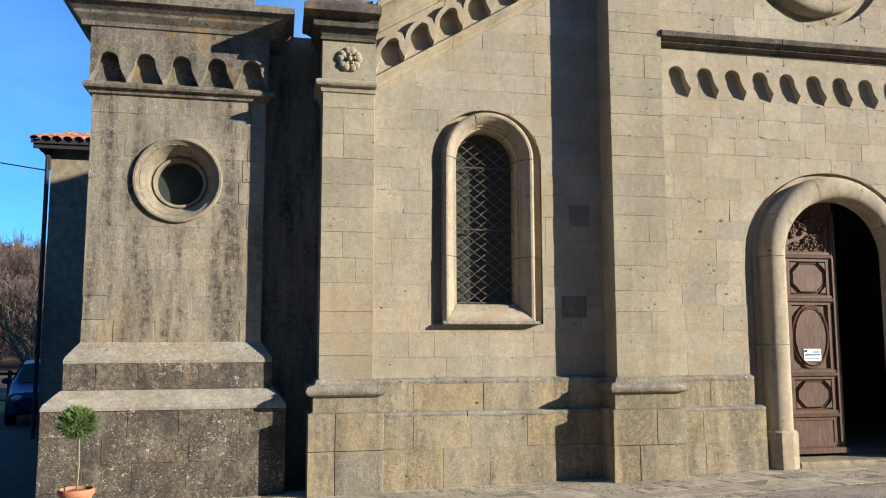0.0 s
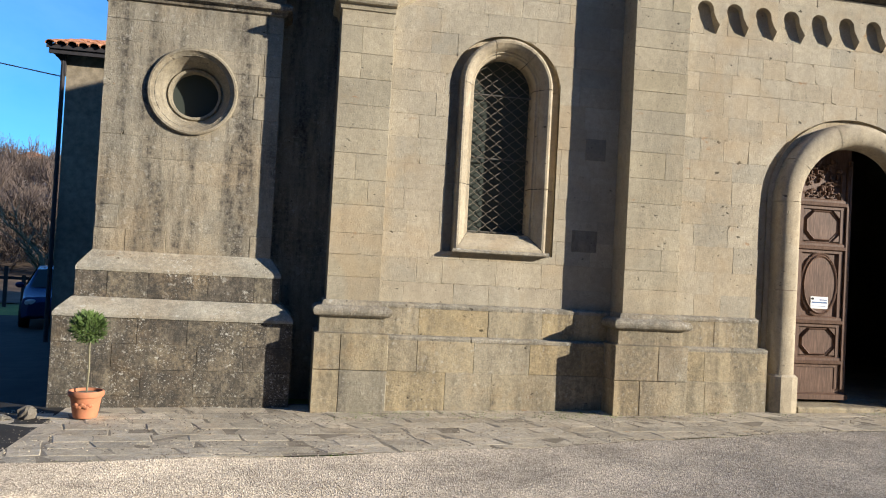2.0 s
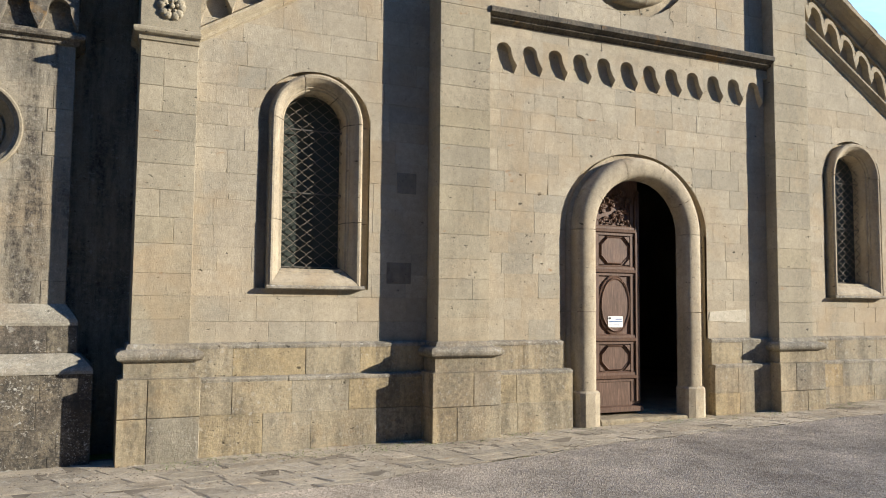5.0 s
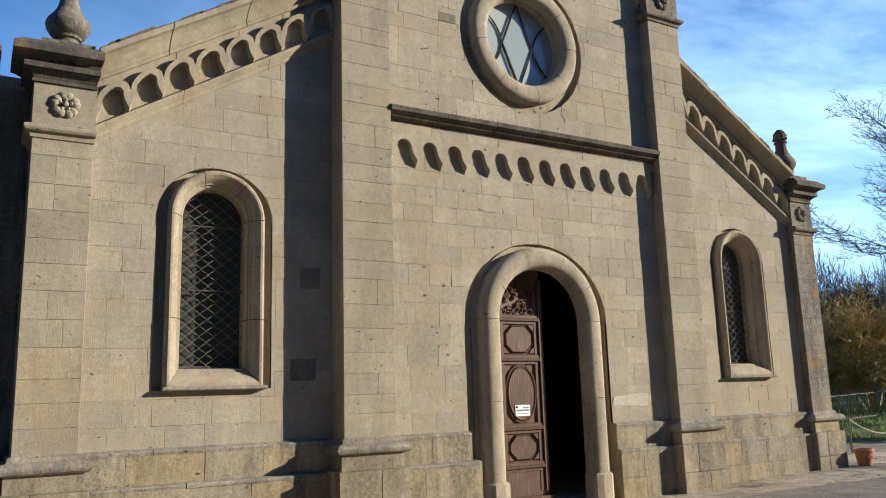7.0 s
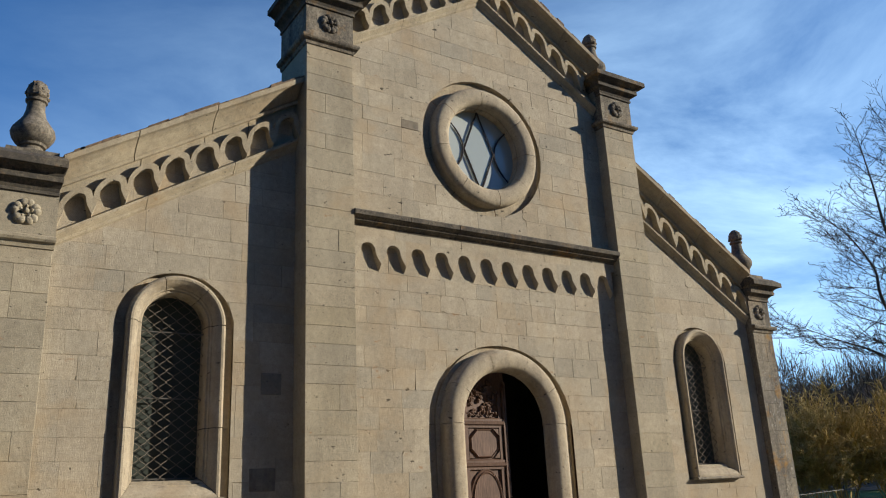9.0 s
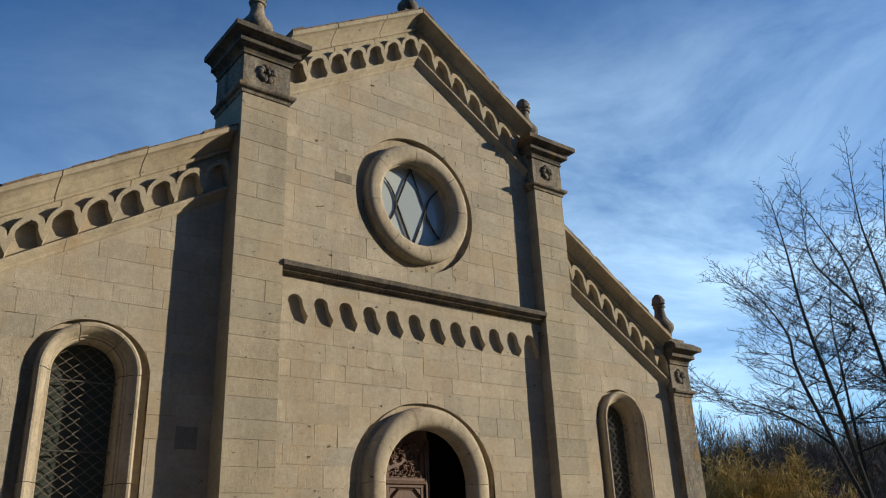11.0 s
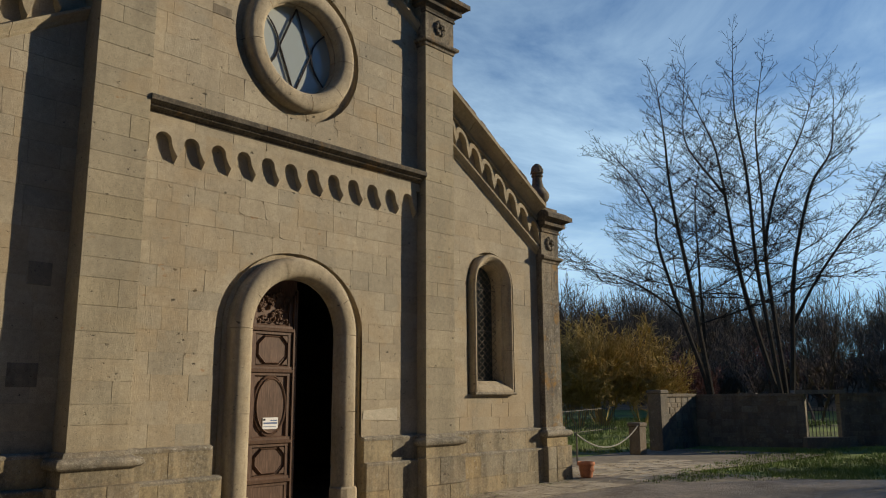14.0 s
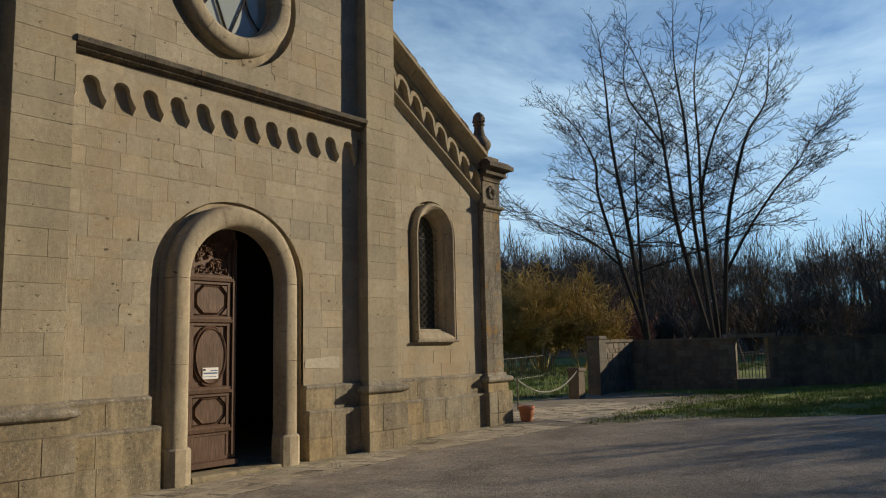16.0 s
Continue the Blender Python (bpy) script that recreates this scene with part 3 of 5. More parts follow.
        m.add([(x, y - 0.28 + o, za), (x + w * 0.97, y - 0.28 + o, zb), (x + w * 0.97, y + 0.5, zb), (x, y + 0.5, za),
               (x, y - 0.28 + o, za + h), (x + w * 0.97, y - 0.28 + o, zb + h), (x + w * 0.97, y + 0.5, zb + h + 0.02), (x, y + 0.5, za + h + 0.02)],
              [(0, 1, 2, 3), (4, 5, 6, 7), (0, 1, 5, 4), (1, 2, 6, 5), (2, 3, 7, 6), (3, 0, 4, 7)])
        x += w
    part("tile_edge", m, M_ROOFEDGE, parent, "mossy broken stone roof edge")


gable(wall_aisle_1, -5.92, -3.08, AZ - 0.035, SL, 0.0, 8)
gable(wall_aisle_2, 3.14, 6.0, AZ + SL * 2.86 - 0.035, -SL, 0.0, 8)
gable(wall_nave, -2.40, 0.04, NZ - SL * 2.44, SL, C, 7)
gable(wall_nave, 0.04, 2.47, NZ, -SL, C, 7)

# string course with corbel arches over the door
run("string_course", wall_nave, M_CRUSTSHADE, -2.39, 2.46,
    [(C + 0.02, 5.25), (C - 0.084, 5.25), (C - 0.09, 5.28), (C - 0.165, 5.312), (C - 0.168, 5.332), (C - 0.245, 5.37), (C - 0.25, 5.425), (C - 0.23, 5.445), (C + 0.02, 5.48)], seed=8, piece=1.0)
arcade(wall_nave, M_WALL, -2.32, 2.36, 12, 4.93, C, 0.0, 0.285, 0.56, 0.17, 0.085, 0.20)
run("frieze", wall_nave, M_WALL, -2.39, 2.46, [(C + 0.02, 5.128), (C - 0.08, 5.128), (C - 0.08, 5.262), (C + 0.02, 5.262)], seed=9, piece=0.7)


M_DARKST = stone("dark_patch_stone", [(0.25, 0.22, 0.17), (0.23, 0.20, 0.155)], grime=0.5)
M_PALEST = stone("pale_patch_stone", [(0.52, 0.47, 0.37), (0.50, 0.45, 0.35)], grime=0.1)
rnd = random.Random(88)
part("stone", block([[(-1.50, 6.92), (-1.20, 6.92), (-1.20, 7.06), (-1.50, 7.06)]], C - 0.006, 0.03, rnd), M_DARKST, wall_nave, "small dark stone let into the wall")
part("stone", block([[(1.30, 1.43), (2.02, 1.40), (2.02, 1.60), (1.32, 1.56)]], C - 0.006, 0.03, rnd), M_PALEST, wall_nave, "pale patched stone")
part("stone", block([[(-3.62, 1.88), (-3.30, 1.88), (-3.30, 2.14), (-3.62, 2.14)]], -0.006, 0.03, rnd), M_DARKST, wall_aisle_1, "dark stone let into the wall")
part("stone", block([[(-3.5, 3.0), (-3.24, 3.0), (-3.24, 3.26), (-3.5, 3.26)]], -0.006, 0.03, rnd), M_DARKST, wall_aisle_1)


# ---- pilasters ----
def rosette(cx, y, cz, r, parent, material):
    m = Mesh()
    for i in range(5):
        a = 2 * math.pi * i / 5 + 0.3
        for b in (-0.24, 0.24):
            m.blob((cx + 0.62 * r * math.cos(a + b), y, cz + 0.62 * r * math.sin(a + b)), (0.30 * r, 0.24 * r, 0.30 * r), i, 0.08, 6)
        m.blob((cx + 0.36 * r * math.cos(a), y, cz + 0.36 * r * math.sin(a)), (0.17 * r, 0.24 * r, 0.17 * r), i, 0.1, 4)
    m.blob((cx, y - 0.18 * r, cz), (0.19 * r, 0.26 * r, 0.19 * r), 9, 0.05, 5)
    return part("rosette", m, material, parent, "carved five-petalled stone rosette", True)


def finial(x, y, z, k, label):
    f = thing("finial", label, "finial", group="stone finials on the church front", at=(x, y, z))
    part("foot", Mesh().box(-0.225 * k, 0.225 * k, -0.225 * k, 0.225 * k, -0.02, 0.07 * k), M_CORN, f)
    part("vase", Mesh().lathe(0, 0, [(r * k, h * k) for r, h in ((0.17, 0.06), (0.17, 0.085), (0.13, 0.10), (0.10, 0.14), (0.10, 0.165), (0.125, 0.175), (0.13, 0.20), (0.155, 0.215), (0.19, 0.27), (0.20, 0.31), (0.19, 0.355), (0.15, 0.41), (0.105, 0.48), (0.085, 0.56), (0.08, 0.64), (0.10, 0.65), (0.10, 0.675), (0.075, 0.685))], 18), M_CORN, f, "", True)
    m = Mesh()
    m.lathe(0, 0, [(r * k, h * k) for r, h in ((0.07, 0.68), (0.10, 0.71), (0.105, 0.76), (0.085, 0.83), (0.04, 0.875), (0.0, 0.885))], 12)
    for i in range(22):
        a, h = i * 2.4, 0.70 + 0.007 * i
        r = 0.10 - 0.0028 * max(0, i - 8)
        m.blob((r * k * math.cos(a), r * k * math.sin(a), h * k), (0.018 * k, 0.018 * k, 0.022 * k), i, 0.1, 3)
    part("cone", m, M_CORN, f, "scaly stone pine cone", True)
    return f


def pilaster(x0, x1, front, back, cap, label, seed, top_material, shaft, left=1.0, right=1.0):
    """Plinth, torus, shaft of long blocks, capital with a rosette between two cornices."""
    p = thing("pilaster", label, "pilaster", "structure", "front pilasters")
    part("core", Mesh().box(x0 + 0.006, x1 - 0.006, front + 0.007, back, -0.4, cap + 0.9), M_MORTAR, p)
    zs = heights(1.18, cap, 0.272, seed)
    rnd = random.Random(seed)
    for z0, z1 in zip(zs, zs[1:]):
        j = 0.0014
        xs = [x0, x1] if rnd.random() < 0.7 else [x0, x0 + (x1 - x0) * rnd.choice([0.4, 0.58, 0.66]), x1]
        for a, b in zip(xs, xs[1:]):
            e = 0.0022
            y = front - rnd.uniform(0, 0.004)
            a0, b0, c0, d0 = a + (j if a > x0 else 0), b - (j if b < x1 else 0), z0 + j, z1 - j
            m = Mesh()
            lines = [[(a0, back, c0), (b0, back, c0), (b0, back, d0), (a0, back, d0)],
                     [(a0, y + e, c0), (b0, y + e, c0), (b0, y + e, d0), (a0, y + e, d0)],
                     [(a0 + e, y, c0 + e * 0.6), (b0 - e, y, c0 + e * 0.6), (b0 - e, y, d0 - e * 0.6), (a0 + e, y, d0 - e * 0.6)]]
            m.rows(lines, True, True)
            part("stone", m, shaft, p)
    part("torus", collar(x0, x1, front, back, [(0.0, 1.185), (0.03, 1.175), (0.04, 1.13), (0.055, 1.122), (0.10, 1.115), (0.125, 1.098), (0.138, 1.072), (0.138, 1.05), (0.125, 1.022), (0.10, 1.004), (0.07, 1.0), (0.055, 0.98)]), M_LEDGE, p, "rounded stone base moulding")
    part("plinth", collar(x0, x1, front, back, [(0.06, 1.0), (0.06, 0.83), (0.095, 0.82)]), M_BASE, p)
    w = x1 - x0
    zs = [-0.35, 0.41, 0.82]
    for z0, z1 in zip(zs, zs[1:]):
        k = rnd.choice([0.3, 0.5, 0.62])
        for a, b in ((x0 - 0.115, x0 + w * k), (x0 + w * k, x1 + 0.115)):
            y = front - 0.115 - rnd.uniform(0, 0.006)
            part("plinth_stone", Mesh().rows([[(a, back, z0 + 0.002), (b - 0.004, back, z0 + 0.002), (b - 0.004, back, z1 - 0.002), (a, back, z1 - 0.002)],
                                              [(a, y + 0.008, z0 + 0.002), (b - 0.003, y + 0.008, z0 + 0.002), (b - 0.003, y + 0.008, z1 - 0.004), (a, y + 0.008, z1 - 0.004)],
                                              [(a + 0.006, y, z0 + 0.006), (b - 0.008, y, z0 + 0.006), (b - 0.008, y, z1 - 0.01), (a + 0.006, y, z1 - 0.01)]], True, True), M_BASE, p)
    part("lower_cornice", collar(x0, x1, front, back, [(0.0, cap - 0.12), (0.02, cap - 0.11), (0.03, cap - 0.06), (0.07, cap - 0.045), (0.085, cap - 0.02), (0.085, cap + 0.01), (0.05, cap + 0.03), (0.0, cap + 0.04)], left, right), top_material, p)
    part("capital", collar(x0, x1, front, back, [(0.012, cap + 0.03), (0.012, cap + 0.58)]), top_material, p)
    part("upper_cornice", collar(x0, x1, front, back, [(0.01, cap + 0.50), (0.036, cap + 0.505), (0.036, cap + 0.535), (0.02, cap + 0.545), (0.04, cap + 0.585), (0.09, cap + 0.625), (0.125, cap + 0.635), (0.125, cap + 0.69), (0.112, cap + 0.70), (0.13, cap + 0.735), (0.185, cap + 0.765), (0.235, cap + 0.775), (0.235, cap + 0.855), (0.215, cap + 0.868), (0.14, cap + 0.93)], left, right), M_CRUSTSHADE, p, "dark lichened stone cornice")
    rosette((x0 + x1) / 2, front - 0.02, cap + 0.285, 0.165, p, top_material)
    return p


P1 = pilaster(-6.52, -5.92, -0.13, 0.42, 4.58, "sandstone corner pilaster with rosette capital beside the tower", 41, M_PIL, M_PIL, 1.0, 0.2)
P2 = pilaster(-3.08, -2.39, -0.36, 0.55, 7.86, "tall pale sandstone pilaster between aisle and nave", 42, M_CORN, M_PIL)
P3 = pilaster(2.46, 3.15, -0.36, 0.55, 7.84, "tall sandstone pilaster between nave and far aisle", 43, M_CORN, M_PIL)
P4 = pilaster(6.0, 6.56, -0.13, 0.42, 4.50, "weathered rust-stained corner pilaster beside the garden", 44, M_CORN, M_TSTRING, 0.2, 1.0)
finial(-6.22, 0.12, 5.515, 1.19, "grey stone vase finial with pine cone on corner pilaster")
finial(-2.735, 0.08, 8.80, 1.24, "stone vase finial with pine cone on nave pilaster")
finial(2.80, 0.08, 8.78, 1.26, "stone vase finial with pine cone on nave pilaster")
finial(6.28, 0.12, 5.44, 1.22, "dark stone vase finial with pine cone on corner pilaster")
finial(0.04, 0.0, NZ + 0.96, 0.95, "stone vase finial on the peak of the gable")


# ---- windows ----
def arched_window(name, cx, label, seed):
    zs = WZ
    w = thing(name, label, "window", "structure")
    prof = [(0.68, 0.01), (0.675, 0.085), (0.562, 0.085), (0.562, -0.055), (0.552, -0.08), (0.53, -0.095), (0.505, -0.092), (0.488, -0.075), (0.478, -0.07), (0.445, -0.03), (0.425, 0.01), (0.412, 0.015), (0.405, 0.045), (0.385, 0.05), (0.372, 0.085), (0.372, 0.36)]
    lines = arch_lines(cx, 0.0, zs, prof, 28, 0.67, 0.07)
    for line, (r, _) in zip(lines, prof):
        for i in (0, -1):
            x, y, _ = line[i]
            line[i] = (x, y, 1.80 + 1.25 * max(0.0, 0.562 - r))
        for i in (1, -2):
            line[i] = (line[i][0], line[i][1], 2.6)
    cut_stones(w, M_TRIM, lines, [0, 1, 2, 13, 22, 30, 31, 32], "", seed, True)
    part("window_sill", Mesh().rows([[(x, 0.08, 1.79), (x, -0.10, 1.79), (x, -0.115, 1.80), (x, -0.115, 1.822), (x, -0.09, 1.838), (x, 0.08, 1.842)] for x in (cx - 0.57, cx + 0.60)], True, True), M_LEDGE, w, "worn stone sill edge")
    g = arch_hole(cx, 0.39, 2.0, zs, 20)
    part("pane", Mesh().prism(g, 0.285, 0.30), M_GLASS, w, "dark glass")
    # lattice of upright wavy wires that touch their neighbours
    m = Mesh()
    pitch, y = 0.083, 0.185
    for i in range(-5, 6):
        pts = []
        for k in range(120):
            zz = 2.03 + k * 0.0185
            x = cx + i * pitch + 0.038 * math.sin(2 * math.pi * zz / 0.132 + math.pi * i)
            x += 0.004 * math.sin(zz * 5 + i)
            if abs(x - cx) < 0.37 and zz < zs + math.sqrt(0.37 ** 2 - (x - cx) ** 2):
                pts.append((x, y + 0.005 * math.cos(2 * math.pi * zz / 0.132), zz))
            else:
                if len(pts) > 1:
                    m.tube(pts, 0.005, 4)
                pts = []
        if len(pts) > 1:
            m.tube(pts, 0.005, 4)
    part("wire_grille", m, M_WIRE, w, "wavy wire lattice grille")
    bars = Mesh()
    for zz in (2.06, 2.95, 3.72):
        bars.tube([(cx - 0.385, y + 0.012, zz), (cx + 0.385, y + 0.012, zz)], 0.009, 6)
    part("crossbar", bars, M_IRON, w)
    return w


arched_window("window_1", W1, "tall arched window with wire grille and stone surround", 1)
arched_window("window_2", W2, "tall arched window with wire grille and pale surround", 2)

window_3 = thing("window_3", "round church window with stone ring and leaded panes", "window", "structure")
ring_prof = [(1.135, C + 0.01), (1.13, C + 0.075), (0.985, C + 0.075)] + roll(0.70, 0.985, C, 0.125, 0.06) + [(0.685, C + 0.06), (0.685, C + 0.5)]
ring_lines = [[(OC[0] + r * math.cos(2 * math.pi * i / 72), y, OC[1] + r * math.sin(2 * math.pi * i / 72)) for i in range(73)] for r, y in ring_prof]
cut_stones(window_3, M_TRIM, ring_lines, [0, 8, 19, 29, 38, 47, 56, 64, 72], "", 6)
YG = C + 0.17
ang = [2 * math.pi * i / 40 for i in range(40)]
cells = {"mid": [(-0.27, 0), (0, -0.66), (0.27, 0), (0, 0.66)]}
part("pane", Mesh().prism([(OC[0] + x, OC[1] + z) for x, z in cells["mid"]], YG - 0.004, YG + 0.004), M_PANE, window_3, "pale diamond pane")
for sx in (-1, 1):
    lens = [(sx * (0.68 - 0.38 * (1 - (k / 8) ** 2)), 0.5 * k / 8) for k in range(-8, 9)]
    part("pane", Mesh().prism([(OC[0] + x, OC[1] + z) for x, z in lens], YG - 0.002, YG + 0.006), M_PANE, window_3)
part("pane", Mesh().ring(*OC, [(0.001, YG + 0.012), (0.69, YG + 0.012)], 40), M_PANE, window_3)
bar = Mesh()
for sx in (-1, 1):
    bar.tube([(OC[0] + sx * (0.68 - 0.38 * (1 - (k / 8) ** 2)), YG - 0.02, OC[1] + 0.53 * k / 8) for k in range(-8, 9)], 0.014, 6)
    bar.tube([(OC[0], YG - 0.02, OC[1] + 0.68), (OC[0] + sx * 0.28, YG - 0.02, OC[1]), (OC[0], YG - 0.02, OC[1] - 0.68)], 0.014, 6)
part("glazing_bar", bar, M_LEAD, window_3)
# near-black disc in place of the unlit room behind the panes
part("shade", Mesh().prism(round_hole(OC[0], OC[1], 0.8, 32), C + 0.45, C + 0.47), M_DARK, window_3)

# ---- door ----
dx, dzs = DOOR["cx"], DOOR["zs"]
door_1 = thing("door_1", "arched church doorway with one carved wooden leaf shut", "door", "structure")
prof = [(1.26, C + 0.01), (1.255, C + 0.085), (1.055, C + 0.085)] + roll(0.745, 1.055, C - 0.005, 0.165, 0.06) + [(0.735, C + 0.05), (1.12, C + 0.055), (1.12, C + 0.2)]
cut_stones(door_1, M_TRIM, arch_lines(dx, 0.45, dzs, prof, 40, 1.2, 0.14), [0, 1, 2, 9, 18, 27, 35, 42, 43, 44], "", 4)
for sx in (-1, 1):
    foot = [(1.25, C + 0.08), (1.09, C + 0.08), (1.08, C - 0.10), (1.05, C - 0.16), (0.99, C - 0.20), (0.84, C - 0.20), (0.745, C - 0.17), (0.722, C - 0.12), (0.722, C + 0.06), (1.12, C + 0.07)]
    top = [(r - 0.02 if r > 0.9 else r + 0.02, y + 0.02) for r, y in foot]
    b = Mesh().rows([[(dx + sx * r, y, z) for r, y in sec] for sec, z in ((foot, -0.15), (foot, 0.485), (top, 0.51))], True, True)
    part("jamb_base", b, M_TRIM, door_1)
part("threshold", Mesh().rows([[(x, C + 0.8, -0.2), (x, C - 0.16, -0.2), (x, C - 0.17, 0.10), (x, C - 0.15, 0.125), (x, C + 0.8, 0.13)] for x in (dx - 0.72, dx + 0.72)], True, True), M_BASE, door_1, "worn stone doorstep")

YL = 0.10            # face of the shut leaf
LX0, LX1 = dx - 0.78, dx + 0.205


def leaf_top(x):
    return dzs + math.sqrt(max(0.0, 0.80 ** 2 - (x - dx) ** 2))


leaf = Mesh()
xs = [LX0 + (LX1 - LX0) * i / 14 for i in range(15)]
leaf.prism([(LX0, 0.17), (LX1, 0.17)] + [(x, leaf_top(x)) for x in reversed(xs)], YL, YL + 0.06)
door_leaf = part("door_leaf", leaf, M_WOOD, door_1, "brown panelled wooden leaf")
# stiles, rails and panels
PX0, PX1 = -0.45, 0.09
frame_m = Mesh()
for a, b in ((LX0, PX0), (PX1, PX1 + 0.055)):
    frame_m.box(a, b, YL - 0.028, YL + 0.002, 0.30, 3.1)
part("stile", frame_m, M_WOOD, door_leaf)
for z in (0.65, 1.17, 2.13, 2.70):
    part("rail", Mesh().rows([[(x, YL, z - 0.075), (x, YL - 0.03, z - 0.07), (x, YL - 0.03, z - 0.035), (x, YL - 0.055, z - 0.025), (x, YL - 0.06, z + 0.01), (x, YL - 0.04, z + 0.02), (x, YL - 0.04, z + 0.05), (x, YL - 0.02, z + 0.065), (x, YL, z + 0.07)] for x in (LX0, PX1 + 0.07)], True, True), M_WOOD, door_leaf)
part("kick_board", Mesh().rows([[(x, YL, 0.17), (x, YL - 0.09, 0.17), (x, YL - 0.09, 0.235), (x, YL - 0.02, 0.25), (x, YL - 0.02, 0.575), (x, YL, 0.58)] for x in (LX0, LX1 + 0.01)], True, True), M_WOOD, door_leaf)
strip = Mesh()
strip.box(PX1 + 0.075, PX1 + 0.10, YL - 0.05, YL, 0.30, 3.2)
strip.box(LX1 - 0.03, LX1, YL - 0.04, YL, 0.30, 3.28)
part("astragal", strip, M_WOOD, door_leaf)
pcx, pw = (PX0 + PX1) / 2, (PX1 - PX0) / 2


def panel(outline, y_out, y_in, k):
    n = len(outline)
    cz = sum(p[1] for p in outline) / n
    o = [(x, y_out, z) for x, z in outline]
    i1 = [(pcx + (x - pcx) * (k + 0.05), y_in - 0.012, cz + (z - cz) * (k + 0.05)) for x, z in outline]
    i2 = [(pcx + (x - pcx) * k, y_in, cz + (z - cz) * k) for x, z in outline]
    return Mesh().rows([o, i1, i2], True).add(i2, [tuple(range(n))])


def octagon(z0, z1, c=0.15):
    a, b = pcx - pw + 0.02, pcx + pw - 0.02
    return [(a + c, z0), (b - c, z0), (b, z0 + c), (b, z1 - c), (b - c, z1), (a + c, z1), (a, z1 - c), (a, z0 + c)]


for z0, z1 in ((0.735, 1.085), (2.215, 2.615)):
    part("panel", panel(octagon(z0, z1, 0.12), YL - 0.002, YL - 0.03, 0.86), M_WOOD, door_leaf)
    tri = Mesh()
    for sx in (-1, 1):
        for (zc, sz) in ((z0, 1), (z1, -1)):
            tri.prism([(pcx + sx * (pw - 0.01), zc), (pcx + sx * (pw - 0.10), zc), (pcx + sx * (pw - 0.01), zc + sz * 0.09)], YL - 0.022, YL)
    part("corner_block", tri, M_WOOD, door_leaf)
ell = [(pcx + (pw - 0.015) * math.cos(a), 1.65 + 0.405 * math.sin(a)) for a in ang]
part("panel", panel(ell, YL - 0.002, YL - 0.032, 0.86), M_WOOD, door_leaf, "oval raised panel")
ringm = Mesh()
ringm.tube([(x, YL - 0.012, z) for x, z in ell] + [(ell[0][0], YL - 0.012, ell[0][1])], 0.018, 6)
part("oval_moulding", ringm, M_WOOD, door_leaf, "", True)
# carved foliage in the arched head of the leaf
rnd = random.Random(77)
m = Mesh()
for i in range(58):
    x = rnd.uniform(PX0 + 0.02, PX1 - 0.02)
    z = rnd.uniform(2.80, min(3.26, leaf_top(x) - 0.06))
    a = rnd.uniform(0, math.pi)
    L = rnd.uniform(0.03, 0.07)
    if i % 3 == 0:
        pts = [(x + L * 1.1 * (1 - k / 7) * math.cos(a + k * 0.75), YL - 0.02, z + L * 1.1 * (1 - k / 7) * math.sin(a + k * 0.75)) for k in range(7)]
        m.tube(pts, [0.016 - 0.0012 * k for k in range(7)], 5)
    else:
        m.blob((x, YL - 0.012, z), (L * abs(math.cos(a)) * 0.5 + 0.014, 0.03, L * abs(math.sin(a)) * 0.5 + 0.014), i, 0.2, 4)
part("carved_panel", m, M_WOOD, door_leaf, "carved scrolling foliage", True)
notice = tagged(new("notice", Mesh().box(-0.305, -0.055, YL - 0.040, YL - 0.0365, 1.335, 1.49).data("notice", M_PAPER)), "small white printed notice fixed to the door panel", "notice")
part("print_bar", Mesh().box(-0.29, -0.07, YL - 0.0415, YL - 0.0402, 1.405, 1.425), M_INK, notice)
part("print_bar", Mesh().box(-0.18, -0.07, YL - 0.0415, YL - 0.0402, 1.442, 1.456), M_INK, notice)
part("print_bar", Mesh().box(-0.29, -0.09, YL - 0.0415, YL - 0.0402, 1.365, 1.372), M_INK, notice)
part("printed_emblem", Mesh().prism([(-0.28 + 0.022 * math.cos(a), 1.462 + 0.016 * math.sin(a)) for a in ang[::4]], YL - 0.0415, YL - 0.0402), M_CABLE, notice)
# the dark inside: its darkness is put into the wall's colour
tagged(new("wall_inside", Mesh().box(-2.3, 2.4, 7.0, 7.2, -0.3, 7.5).data("wall_inside", M_DARK)), "inner wall of the church, coloured near black as an unlit inside", "wall", "", "structure")
tagged(new("floor_inside", Mesh().box(-6.4, 6.5, 0.3, 14, -0.3, 0.14).data("floor_inside", M_SLAB)), "stone floor inside the church", "floor", "", "structure")

# body of the church behind the front
tagged(new("wall_side_1", Mesh().box(-6.5, -6.1, 0.42, 14, -0.4, 5.3).data("wall_side_1", M_WALL)), "side wall of the church", "wall", "", "structure")
tagged(new("wall_side_2", Mesh().box(6.1, 6.5, 0.42, 14, -0.4, 5.3).data("wall_side_2", M_WALL)), "side wall of the church", "wall", "", "structure")
tagged(new("wall_back", Mesh().prism([(-6.5, -0.4), (6.5, -0.4), (6.5, 5.3), (2.8, 7.1), (0.04, 8.85), (-2.7, 7.1), (-6.5, 5.3)], 14, 14.3).data("wall_back", M_WALL)), "back wall of the church", "wall", "", "structure")
roof = Mesh()
roof.prism([(-6.6, 5.30), (-6.6, 5.40), (-2.9, 7.25), (-2.9, 7.15)], 0.40, 14.4)
roof.prism([(6.6, 5.30), (2.95, 7.15), (2.95, 7.25), (6.6, 5.40)], 0.40, 14.4)
